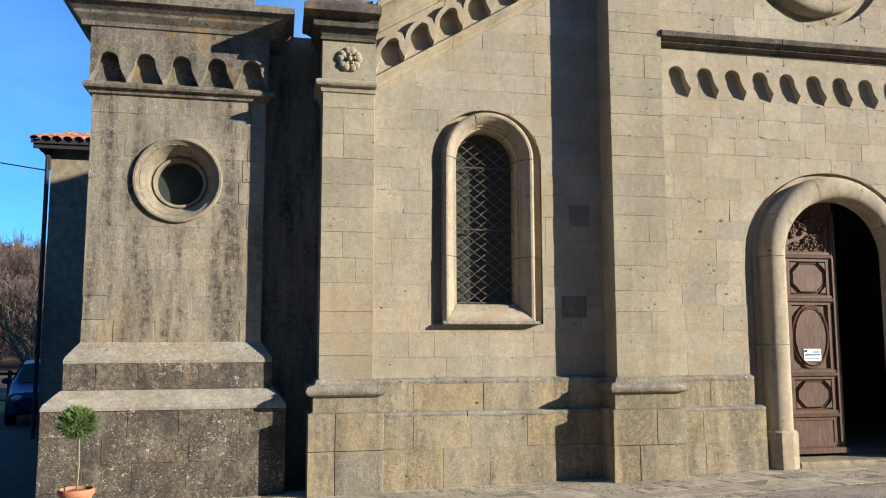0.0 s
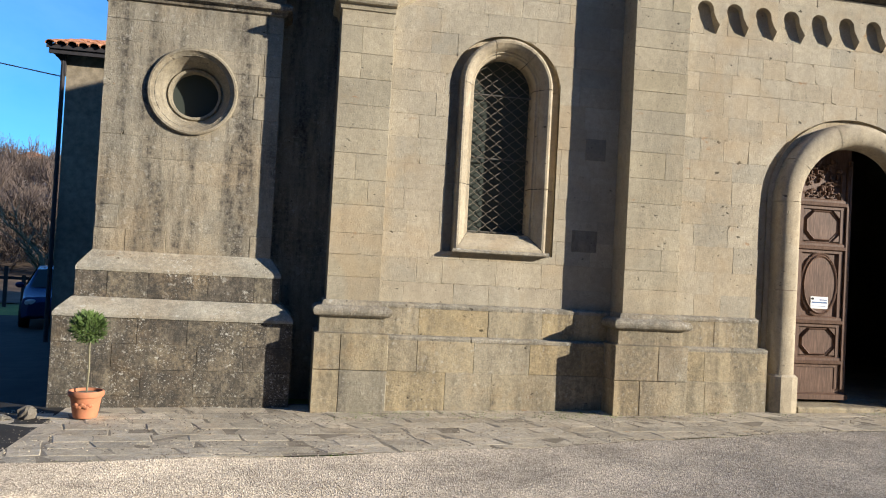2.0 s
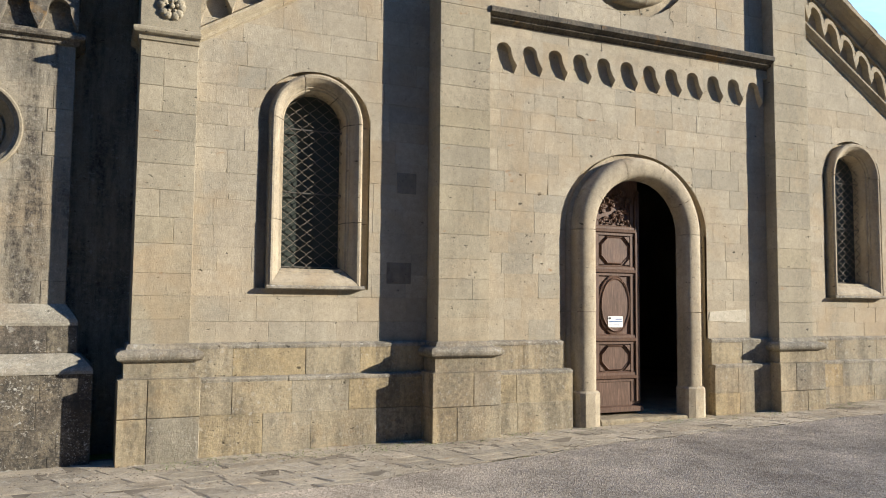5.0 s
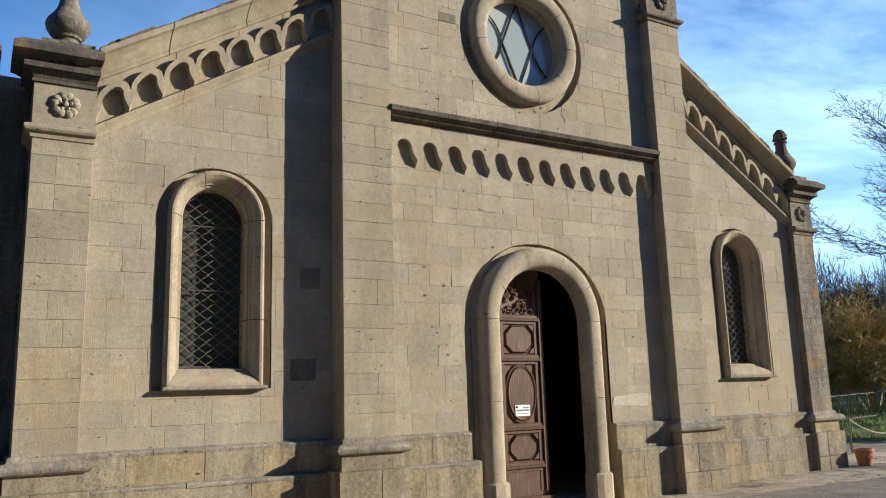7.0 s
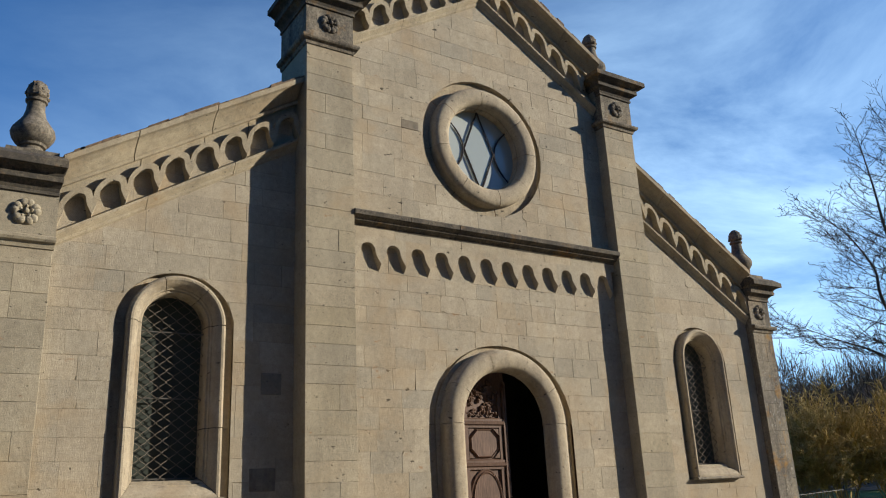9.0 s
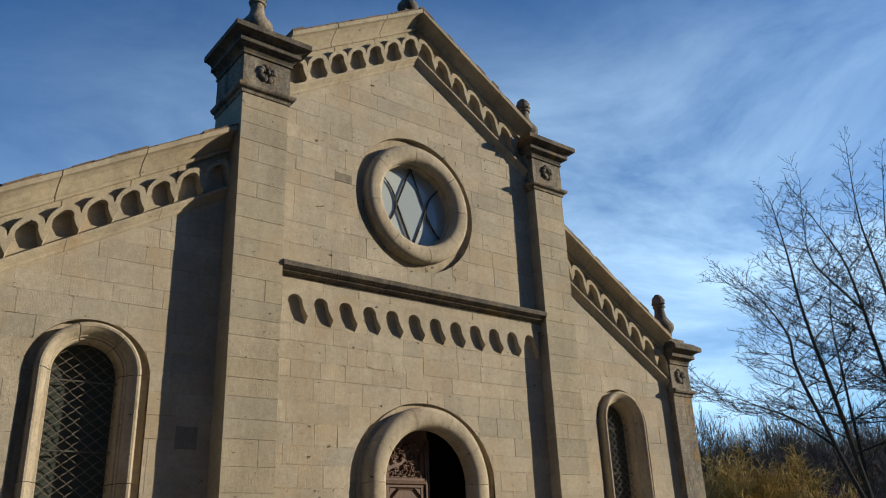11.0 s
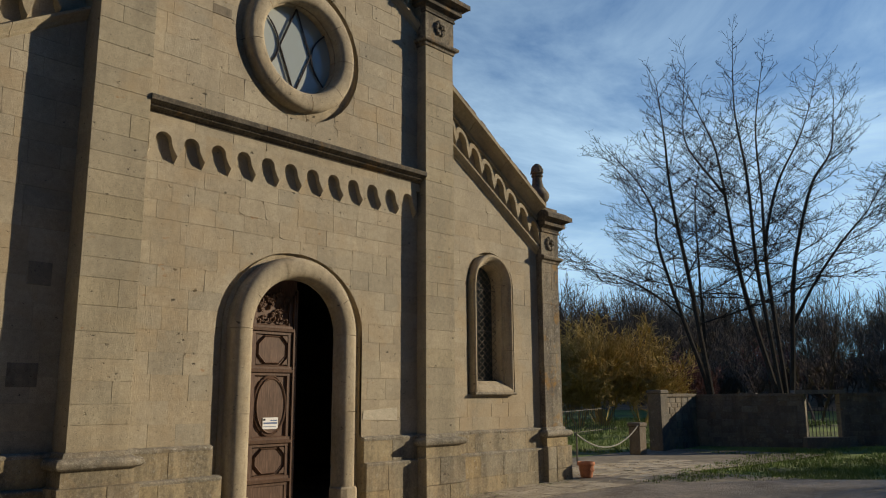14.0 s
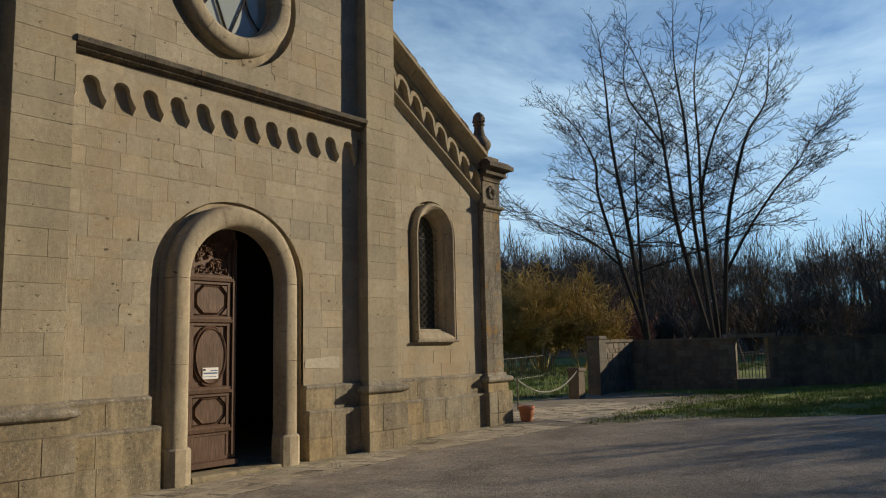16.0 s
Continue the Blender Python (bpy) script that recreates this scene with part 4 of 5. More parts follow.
roof.prism([(-2.95, 7.05), (-2.95, 7.15), (0.04, 8.95), (3.0, 7.15), (3.0, 7.05), (0.04, 8.85)], 0.40, 14.4)
tagged(new("roof", roof.data("roof", M_TILE)), "clay tiled church roof", "roof", "", "structure")


# ---- the tower stump beside the front ----
TX0, TX1, TY = -9.11, -7.165, 0.34
TCX = (TX0 + TX1) / 2
TC = (-8.14, 3.46)
tower = thing("tower", "weathered square stone tower block with round window", "tower", "structure")
th = round_hole(TC[0], TC[1], 0.42)
part("core", core(TX0 + 0.006, TX1 - 0.006, -0.3, 5.1, TY + 0.008, TY + 0.4, [th]), M_MORTAR, tower)
part("body", Mesh().box(TX0 + 0.004, TX1 - 0.004, TY + 0.4, TY + 2.0, -0.3, 5.1), M_TOWER, tower)
lay(tower, M_TOWER, TX0, TX1, heights(1.58, 4.45, 0.262, 61), TY, 61, [th], lengths=(0.28, 0.62), depth=0.3, edge=0.008)
part("ring_moulding", Mesh().ring(*TC, [(0.50, TY + 0.02), (0.50, TY - 0.03), (0.488, TY - 0.04), (0.465, TY - 0.04), (0.45, TY - 0.02), (0.43, TY - 0.01), (0.385, TY + 0.06), (0.335, TY + 0.16), (0.31, TY + 0.19), (0.295, TY + 0.165), (0.265, TY + 0.175), (0.255, TY + 0.36)], 56), M_TRING, tower, "dished round stone window ring", True)
part("pane", Mesh().prism(round_hole(TC[0], TC[1], 0.27, 24), TY + 0.29, TY + 0.31), M_GLASS, tower)
part("string", collar(TX0, TX1, TY, TY + 2.0, [(0.0, 4.42), (0.03, 4.435), (0.04, 4.47), (0.085, 4.49), (0.095, 4.52), (0.085, 4.55), (0.05, 4.57), (0.0, 4.58)]), M_TSTRING, tower)
part("frieze", Mesh().box(TX0 + 0.01, TX1 - 0.01, TY + 0.005, TY + 1.9, 4.55, 5.12), M_TSTRING, tower)
arcade(tower, M_TSTRING, TX0 - 0.02, TX1 + 0.02, 5, 4.79, TY, 0.0, 0.29, 0.54, 0.21, 0.10, 0.19)
part("upper_frieze", Mesh().box(TX0 - 0.022, TX1 + 0.022, TY - 0.101, TY + 1.9, 4.978, 5.22), M_TSTRING, tower)
part("cornice", collar(TX0, TX1, TY, TY + 2.0, [(0.09, 5.19), (0.12, 5.20), (0.13, 5.25), (0.19, 5.32), (0.20, 5.35), (0.28, 5.42), (0.31, 5.43), (0.31, 5.50), (0.24, 5.53), (0.2, 5.56)]), M_TSTRING, tower, "dark lichened stone cornice")
part("top_block", Mesh().box(TX0 + 0.15, TX1 - 0.2, TY + 0.25, TY + 1.8, 5.5, 6.1), M_TSTRING, tower)
part("upper_slope", collar(TX0, TX1, TY, TY + 2.1, [(0.0, 1.60), (0.12, 1.44), (0.135, 1.40), (0.135, 1.37)]), M_TSLOPE, tower, "pale lichen-spotted sloping ledge")
part("lower_slope", collar(TX0, TX1, TY, TY + 2.2, [(0.12, 1.08), (0.15, 1.075), (0.28, 0.94), (0.30, 0.90), (0.30, 0.87)]), M_TSLOPE, tower, "pale lichen-spotted sloping ledge")
part("plinth_core", Mesh().box(TX0 - 0.28, TX1 + 0.28, TY - 0.27, TY + 2.2, -0.4, 0.88).box(TX0 - 0.12, TX1 + 0.12, TY - 0.11, TY + 2.1, 0.8, 1.4), M_TBASE, tower)
lay(tower, M_TBASE, TX0 - 0.135, TX1 + 0.135, [1.08, 1.37], TY - 0.125, 63, lengths=(0.4, 0.8), depth=0.06, name="plinth_stone", edge=0.004, joint=0.001)
lay(tower, M_TBASE, TX0 - 0.30, TX1 + 0.30, [-0.3, 0.02, 0.31, 0.59, 0.87], TY - 0.285, 64, lengths=(0.35, 0.8), depth=0.06, name="plinth_stone", edge=0.004, joint=0.001)
link = tagged(new("wall_link", Mesh().box(-7.3, -6.4, 0.806, 1.2, -0.3, 5.45).data("wall_link", M_MORTAR)), "shaded ashlar wall set back between tower and church", "wall", "", "structure")
lay(link, M_TOWER, -7.3, -6.4, heights(-0.3, 5.45, 0.3, 71), 0.80, 71, lengths=(0.3, 0.6))


# ---- ground ----
def sheet(name, xs, ys, lift, material, label, category, mask=None):
    m = Mesh()
    idx = {}
    for i, x in enumerate(xs):
        for j, y in enumerate(ys):
            idx[i, j] = len(m.v)
            m.v.append((x, y, ground_z(x, y) + lift))
    for i in range(len(xs) - 1):
        for j in range(len(ys) - 1):
            if mask is None or mask((xs[i] + xs[i + 1]) / 2, (ys[j] + ys[j + 1]) / 2):
                m.f.append((idx[i, j], idx[i + 1, j], idx[i + 1, j + 1], idx[i, j + 1]))
    return tagged(new(name, m.data(name, material, True)), label, category, "", "structure")


def spread(a, b, n, power=1.0):
    return [a + (b - a) * (i / n) ** power for i in range(n + 1)]


gx = [-1500, -700, -350, -200] + spread(-130, -20, 22) + spread(-16, 30, 46) + spread(33, 130, 30) + [200, 350, 700, 1500]
gy = [-1500, -700, -300, -120] + spread(-70, -12, 20) + spread(-11, 20, 31) + spread(23, 130, 34) + [200, 400, 800, 1500]
sheet("ground", gx, gy, -0.03, M_GROUND, "winter grass and earth ground with low hills", "ground")


def road_edge(x):
    """The y where the paving by the church meets the road."""
    pts = [(-30, -2.6), (-9, -2.35), (-6.5, -2.19), (-4.5, -2.0), (-2.5, -1.6), (0, -1.34), (3, -1.25), (5.5, -1.5), (6.7, -1.85), (7.5, -2.5), (8.6, -3.7), (10.5, -5.9), (14, -9.5), (22, -17), (40, -19)]
    for (a, b), (c, d) in zip(pts, pts[1:]):
        if a <= x <= c:
            return b + (d - b) * (x - a) / (c - a)
    return pts[-1][1]


rm = Mesh()
lines = []
for x in spread(-30, 40, 140):
    e = road_edge(x) + 0.035 * math.sin(x * 3.1) + 0.02 * math.sin(x * 11)
    lines.append([(x, e - k * (e + 26), ground_z(x, e) + 0.004) for k in (0, 0.02, 0.1, 0.3, 0.6, 1.0)])
rm.rows(lines)
tagged(new("road", rm.data("road", M_ROAD, True)), "pale gravelly asphalt road in front of the church", "road", "", "structure")
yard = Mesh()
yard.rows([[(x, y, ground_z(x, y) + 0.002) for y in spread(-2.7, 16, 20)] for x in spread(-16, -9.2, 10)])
tagged(new("yard", yard.data("yard", M_LANE, True)), "earth lane beside the tower, its shade put into a near-black colour", "lane", "", "structure")
walkway = Mesh()
walkway.rows([[(x, y, ground_z(x, y) + 0.003) for y in (-1.6 - 0.55 * max(0, x - 9) * 0.2, -0.3, 1.0, 2.4)] for x in spread(6.5, 15, 12)])
tagged(new("path", walkway.data("path", M_DIRT, True)), "trodden earth path beside the church corner", "path", "", "structure")

# paving slabs along the foot of the front
pavement = tagged(new("pavement", Mesh().rows([[(x, y, ground_z(x, y) - 0.002) for y in (min(-0.2, road_edge(x) + 0.02), 0.3)] for x in spread(-10.2, 9.0, 40)]).data("pavement", M_DIRT)), "strip of worn irregular stone paving along the church", "pavement", "", "structure")
rnd = random.Random(5)
rows_y = [0.2, -0.28, -0.56, -0.82, -1.08, -1.34, -1.60, -1.85, -2.1, -2.45]
for r in range(len(rows_y) - 1):
    x = -10.1 + rnd.uniform(0, 0.3)
    while x < 9.0:
        w = rnd.uniform(0.26, 0.56)
        y1, y0 = rows_y[r], rows_y[r + 1]
        e = max(road_edge(x), road_edge(x + w)) + rnd.uniform(-0.05, 0.05)
        if y1 > e + 0.08 and not (x > 6.3 and y1 < -1.5):
            y0 = max(y0, e)
            skew = rnd.uniform(-0.55, -0.15)
            lean = skew * (y0 - y1)
            c = [(x + lean, y0), (x + w + lean, y0), (x + w, y1), (x, y1)]
            mx, my = sum(p[0] for p in c) / 4, sum(p[1] for p in c) / 4
            c = [(a + (mx - a) * 0.012 + rnd.uniform(-0.012, 0.012), b + (my - b) * 0.010 + rnd.uniform(-0.012, 0.012)) for a, b in c]
            h = rnd.uniform(-0.001, 0.003)
            tl = [rnd.uniform(-0.003, 0.003) for _ in c]
            base = [(a, b, ground_z(a, b) - 0.04) for a, b in c]
            rim = [(a, b, ground_z(a, b) + h + t - 0.005) for (a, b), t in zip(c, tl)]
            top = [(a + (mx - a) * 0.05, b + (my - b) * 0.05, ground_z(a, b) + h + t) for (a, b), t in zip(c, tl)]
            part("slab", Mesh().rows([base, rim, top], True).add(top, [(0, 1, 2, 3)]), M_SLAB, pavement)
        x += w


# worn flags that carry the paving round the corner of the church
path = bpy.data.objects["path"]
rnd = random.Random(19)
y = 0.9
while y > -1.5:
    h = rnd.uniform(0.24, 0.36)
    x = 7.05 + rnd.uniform(0, 0.3)
    while x < 11.4 - 0.6 * abs(y):
        w = rnd.uniform(0.3, 0.6)
        if y - h > road_edge(x) - 0.1 and rnd.random() < 0.93:
            c = [(x + 0.02, y - h + 0.02), (x + w - 0.02, y - h + rnd.uniform(0.01, 0.04)), (x + w - 0.02, y - 0.02), (x + 0.02, y - rnd.uniform(0.01, 0.04))]
            lift = rnd.uniform(0.006, 0.016)
            base = [(p, q, ground_z(p, q) - 0.03) for p, q in c]
            rim = [(p, q, ground_z(p, q) + lift) for p, q in c]
            part("slab", Mesh().rows([base, rim], True).add(rim, [(0, 1, 2, 3)]), M_SLAB, path)
        x += w
    y -= h


# ---- plants ----
def twig_tree(seed, height, stems, spread_by, depth, base_r, twig_n=4, up=0.25, droop=0.0, first=0.30, ratio=0.72, min_r=0.006, arms=(2, 4)):
    """Skeleton of a bare tree: a list of (points, radii)."""
    rnd = random.Random(seed)
    out = []

    def grow(p, d, length, r, level):
        n = 5 if level < 2 else 3
        pts, rad = [tuple(p)], [r]
        q, dd = Vector(p), Vector(d)
        for k in range(n):
            dd = (dd + Vector((rnd.uniform(-1, 1), rnd.uniform(-1, 1), rnd.uniform(-0.6, 0.8))) * (0.15 + 0.06 * level) + Vector((0, 0, up * 0.12 - droop * level * 0.05))).normalized()
            q = q + dd * length / n
            pts.append(tuple(q))
            rad.append(max(min_r * 0.6, r * (1 - 0.62 * (k + 1) / n)))
        out.append((pts, rad))
        if level >= depth:
            return
        kids = rnd.randint(*arms) + (1 if level < 2 else 0)
        for i in range(kids):
            k = rnd.uniform(first if level else 0.34, 1.0)
            j = min(n - 1, int(k * n))
            s = Vector(pts[j]).lerp(Vector(pts[j + 1]), k * n - j)
            side = Vector((rnd.uniform(-1, 1), rnd.uniform(-1, 1), rnd.uniform(-0.25, 0.7)))
            nd = (dd * rnd.uniform(0.5, 0.85) + side.normalized() * (1.0 - 0.45 * k if level == 0 else rnd.uniform(0.6, 0.95))).normalized()
            reach = (1.2 - 0.5 * k) if level == 0 else 1.0
            grow(s, nd, length * ratio * reach * rnd.uniform(0.65, 1.05), max(min_r, rad[j] * rnd.uniform(0.45, 0.68)), level + 1)
        grow(pts[-1], (dd + Vector((rnd.uniform(-0.3, 0.3), rnd.uniform(-0.3, 0.3), 0.1))).normalized(), length * ratio * 0.9, max(min_r, rad[-1]), level + 1)

    for s in range(stems):
        a = 2 * math.pi * s / stems + rnd.uniform(-0.5, 0.5)
        tilt = spread_by * (rnd.uniform(0.6, 1.1) if stems > 1 else 0.15)
        d = Vector((math.cos(a) * tilt, math.sin(a) * tilt, 1)).normalized()
        grow((0.16 * math.cos(a) * (stems > 1), 0.16 * math.sin(a) * (stems > 1), -0.1), d, height * rnd.uniform(0.38, 0.48), base_r * rnd.uniform(0.75, 1.0), 0)
    return out


def skin(limbs, lo=0.0, hi=9.0, sides=None):
    m = Mesh()
    for pts, rad in limbs:
        if lo <= rad[0] < hi:
            m.tube(pts, rad, sides or (8 if rad[0] > 0.08 else 5 if rad[0] > 0.025 else 3))
    return m


def bare_tree(name, x, y, seed, label, group="", turn=0.0, **kw):
    limbs = twig_tree(seed, **kw)
    tr = thing(name, label, "tree", group=group, at=(x, y, ground_z(x, y)))
    tr.rotation_euler = (0, 0, turn)
    part("trunk", skin(limbs, 0.06), M_BARK, tr, "", True)
    part("bough", skin(limbs, 0.018, 0.06), M_BARK, tr, "", True)
    part("crown", skin(limbs, 0.0, 0.018, 3), M_TWIG, tr, "fine bare twigs")
    return tr


def stem_tree(seed, stems, base_r):
    """A tree of crooked stems; each stem as its knees (across, height), its lean in depth and its thickness."""
    rnd = random.Random(seed)
    across, away = Vector((0.39, -0.92, 0)), Vector((0.92, 0.39, 0))
    out = []

    def shoot(p, d, length, r, level, rise):
        n = 6 if level == 1 else 4
        pts, rad = [tuple(p)], [r]
        q, dd = Vector(p), Vector(d).normalized()
        for k in range(n):
            wob = Vector((rnd.uniform(-1, 1), rnd.uniform(-1, 1), rnd.uniform(-1, 1))) * (0.24 if level < 3 else 0.32)
            dd = (dd + wob + Vector((0, 0, rise + 0.03 * k))).normalized()
            q = q + dd * length / n
            pts.append(tuple(q))
            rad.append(max(0.0068, r * (1 - 0.75 * (k + 1) / n)))
        out.append((pts, rad))
        if level >= 4 or length < 0.3:
            return
        kids = max(2, round(length * (3.6 if level == 1 else 4.4)))
        side_of = rnd.choice((-1, 1))
        for i in range(min(kids, 15)):
            k = 0.15 + 0.83 * (i + rnd.random()) / min(kids, 15)
            j = min(n - 1, int(k * n))
            s = Vector(pts[j]).lerp(Vector(pts[j + 1]), k * n - j)
            along = (Vector(pts[j + 1]) - Vector(pts[j])).normalized()
            side_of = -side_of
            flat = along.cross(Vector((0, 0, 1)))
            flat = flat.normalized() if flat.length > 0.2 else Vector((rnd.uniform(-1, 1), rnd.uniform(-1, 1), 0)).normalized()
            side = (flat * side_of + Vector((rnd.uniform(-0.5, 0.5), rnd.uniform(-0.5, 0.5), rnd.uniform(-0.3, 0.7)))).normalized()
            nd = along * 0.7 + side * rnd.uniform(0.55, 0.95)
            shoot(s, nd, max(0.25, length * (1.0 - 0.5 * k) * rnd.uniform(0.36, 0.62)), max(0.008, rad[j] * 0.62), level + 1, 0.0)

    for knees, lean, thick in stems:
        pts = []
        for (u0, z0), (u1, z1) in zip(knees, knees[1:]):
            for k in range(4):
                f = k / 4
                z = z0 + (z1 - z0) * f
                pts.append(across * (u0 + (u1 - u0) * f + rnd.uniform(-0.05, 0.05)) + away * (lean * max(0.0, z) / 14 + rnd.uniform(-0.06, 0.06)) + Vector((0, 0, z)))
        u, z = knees[-1]
        pts.append(across * u + away * lean * z / 14 + Vector((0, 0, z)))
        for _ in range(2):
            for i in range(1, len(pts) - 1):
                pts[i] = (pts[i - 1] + pts[i] * 2 + pts[i + 1]) / 4
        n = len(pts) - 1
        rad = [max(0.012, base_r * thick * (1 - i / (n + 1)) ** 0.9) for i in range(n + 1)]
        out.append(([tuple(p) for p in pts], rad))
        a = rnd.uniform(0, 6.28)
        low_z, top_z = knees[0][1], knees[-1][1]
        count = int(8 + 2.3 * (top_z - max(low_z, 2.0)))
        for i in range(count):
            u = 0.30 + 0.70 * ((i + rnd.uniform(0, 0.9)) / count) ** 0.85
            a += 2.4 + rnd.uniform(-0.6, 0.6)
            j = min(n - 1, int(u * n))
            s = pts[j].lerp(pts[j + 1], min(1.0, u * n - j))
            along = (pts[j + 1] - pts[j]).normalized()
            outward = (across * math.cos(a) * 1.25 + away * math.sin(a) * 0.9) + Vector((s.x, s.y, 0)) * 0.28
            h = max(0.0, 1 - s.z / 15)
            d = outward.normalized() + along * (0.2 + 0.5 * u) + Vector((0, 0, 0.15))
            shoot(s, d, (0.9 + 4.3 * h) * rnd.uniform(0.55, 1.0), max(0.014, rad[j] * 0.36), 1, -0.05 if s.z < 8 else 0.02)
        shoot(pts[-1], pts[-1] - pts[-2], 1.1, rad[-1], 1, 0.0)
    return out


def stemmed_tree(x, y, limbs, label):
    tr = thing("bare_tree", label, "tree", group="bare trees behind the wall", at=(x, y, ground_z(x, y)))
    part("trunk", skin(limbs, 0.05), M_BARK, tr, "", True)
    part("bough", skin(limbs, 0.016, 0.05), M_BARK, tr, "", True)
    part("crown", skin(limbs, 0.0, 0.016, 3), M_TWIG, tr, "fine bare twigs")


stemmed_tree(24.0, 4.7, stem_tree(4, [
    ([(0, -0.3), (-0.1, 1.7), (-1.1, 4.9), (-1.9, 7.8), (-1.75, 8.8), (-2.6, 10.6), (-3.7, 11.9)], 0.8, 0.85),
    ([(0.1, -0.3), (0.0, 1.9), (-0.5, 5.5), (-1.1, 9.4), (-1.15, 11.8), (-1.4, 14.2)], -0.9, 1.0),
    ([(-0.1, 2.2), (-0.15, 6.5), (-0.2, 9.3), (0.2, 11.3)], 0.4, 0.5),
    ([(-0.8, 4.2), (-2.2, 5.6), (-3.6, 6.3), (-5.2, 7.2)], 1.0, 0.42)], 0.135), "tall bare two-stemmed winter tree behind the garden wall")
stemmed_tree(24.3, 1.95, stem_tree(15, [
    ([(-0.1, -0.3), (-0.4, 1.9), (-1.4, 6.3), (-1.6, 9.3), (-1.9, 11.6), (-3.0, 14.4)], 0.7, 1.0),
    ([(-1.6, 9.0), (-2.9, 11.0), (-3.1, 11.9), (-2.8, 14.6)], -0.4, 0.4),
    ([(0, -0.3), (-0.2, 2.0), (-0.7, 6.5), (-0.75, 10.3), (-1.1, 12.3), (-0.9, 15.3)], -0.8, 0.85),
    ([(0.1, -0.3), (0.05, 2.0), (-0.3, 6.5), (-0.2, 9.0), (-0.3, 12.2), (0.3, 15.4)], 1.2, 0.85),
    ([(-0.3, 7.0), (0.4, 9.6), (1.5, 11.5), (2.2, 13.9)], 0.5, 0.5),
    ([(0.2, -0.3), (0.3, 1.9), (0.7, 6.5), (1.6, 9.5), (2.4, 10.3), (2.6, 12.6)], -0.5, 0.9),
    ([(0.4, 3.6), (1.3, 5.3), (2.7, 7.3), (3.6, 8.2), (4.2, 9.4)], 0.6, 0.55)], 0.13), "tall bare winter tree with many stems behind the wall")


def wood(name, spots, seeds, material, label, category, **kw):
    """Many bare trees or bushes, far off, in one mesh."""
    kinds = [twig_tree(s, **kw) for s in seeds]
    m = Mesh()
    rnd = random.Random(seeds[0])
    for x, y, k in spots:
        a = rnd.uniform(0, 6.28)
        ca, sa = math.cos(a) * k, math.sin(a) * k
        z = ground_z(x, y)
        for pts, rad in rnd.choice(kinds):
            P = [(x + px * ca - py * sa, y + px * sa + py * ca, z + pz * k) for px, py, pz in pts]
            for (p, q, r, r2) in zip(P, P[1:], rad, rad[1:]):
                r, r2 = max(r, 0.018) * k, max(r2, 0.012) * k
                n = len(m.v)
                dx_, dy_ = q[1] - p[1], p[0] - q[0]
                L = math.hypot(dx_, dy_) or 1.0
                ox, oy = dx_ / L, dy_ / L
                m.v += [(p[0] + r * ox, p[1] + r * oy, p[2]), (p[0] - r * ox, p[1] - r * oy, p[2]), (p[0], p[1], p[2] + r),
                        (q[0] + r2 * ox, q[1] + r2 * oy, q[2]), (q[0] - r2 * ox, q[1] - r2 * oy, q[2]), (q[0], q[1], q[2] + r2)]
                m.f += [(n, n + 1, n + 4, n + 3), (n + 1, n + 2, n + 5, n + 4), (n + 2, n, n + 3, n + 5)]
    return stuff(name, m, material, label, category)


rnd = random.Random(9)
spots = [(rnd.uniform(44, 100), rnd.uniform(-42, 60), rnd.uniform(0.8, 1.25)) for _ in range(320)]
spots += [(rnd.uniform(50, 84), rnd.uniform(20, 48), rnd.uniform(1.1, 1.5)) for _ in range(90)]
wood("far_wood", spots, [101, 102, 103], M_FARTWIG, "bare winter wood on the far slope", "wood", height=7.6, stems=2, spread_by=0.35, depth=3, base_r=0.13, arms=(3, 4))
spots = [(rnd.uniform(40, 78), rnd.uniform(-40, 45), rnd.uniform(0.7, 1.2)) for _ in range(190)]
wood("undergrowth", spots, [105, 106], M_FARTWIG, "tangled bare undergrowth at the edge of the wood", "undergrowth", height=3.4, stems=6, spread_by=0.7, depth=3, base_r=0.05, arms=(3, 5))
spots = [(rnd.uniform(31, 48), rnd.uniform(-22, 22), rnd.uniform(0.7, 1.2)) for _ in range(40)]
wood("orchard", spots, [111, 112], M_SCRUB, "bare small orchard trees in the meadow", "tree", height=4.2, stems=2, spread_by=0.5, depth=4, base_r=0.08, arms=(2, 3))
spots = [(rnd.uniform(29, 44), rnd.uniform(4, 10), rnd.uniform(0.8, 1.1)) for _ in range(2)]
wood("red_bush", spots, [115], M_RED, "bare bushes with reddish twigs in the meadow", "bush", height=4.2, stems=5, spread_by=0.7, depth=4, base_r=0.05, arms=(3, 4))
wood("willow_bush", [(23.4, 9.3, 1.05), (25.2, 10.6, 1.05), (22.4, 10.9, 1.0), (24.4, 8.0, 0.85), (22.0, 9.6, 0.8)], [121, 122], M_YELLOW, "broad willow bush with yellow twigs beside the fence", "bush",
     height=4.6, stems=7, spread_by=0.75, depth=4, base_r=0.06, arms=(3, 5), droop=0.6)
spots = [(rnd.uniform(-60, 6), rnd.uniform(30, 82), rnd.uniform(0.6, 1.15)) for _ in range(230)]
wood("hill_scrub", spots, [131, 132, 133], M_SCRUB, "brown bare scrub covering the hillside", "scrub", height=4.6, stems=5, spread_by=0.7, depth=3, base_r=0.05, arms=(3, 5))
spots = [(rnd.uniform(-40, -8), rnd.uniform(80, 92), rnd.uniform(0.7, 1.0)) for _ in range(40)]
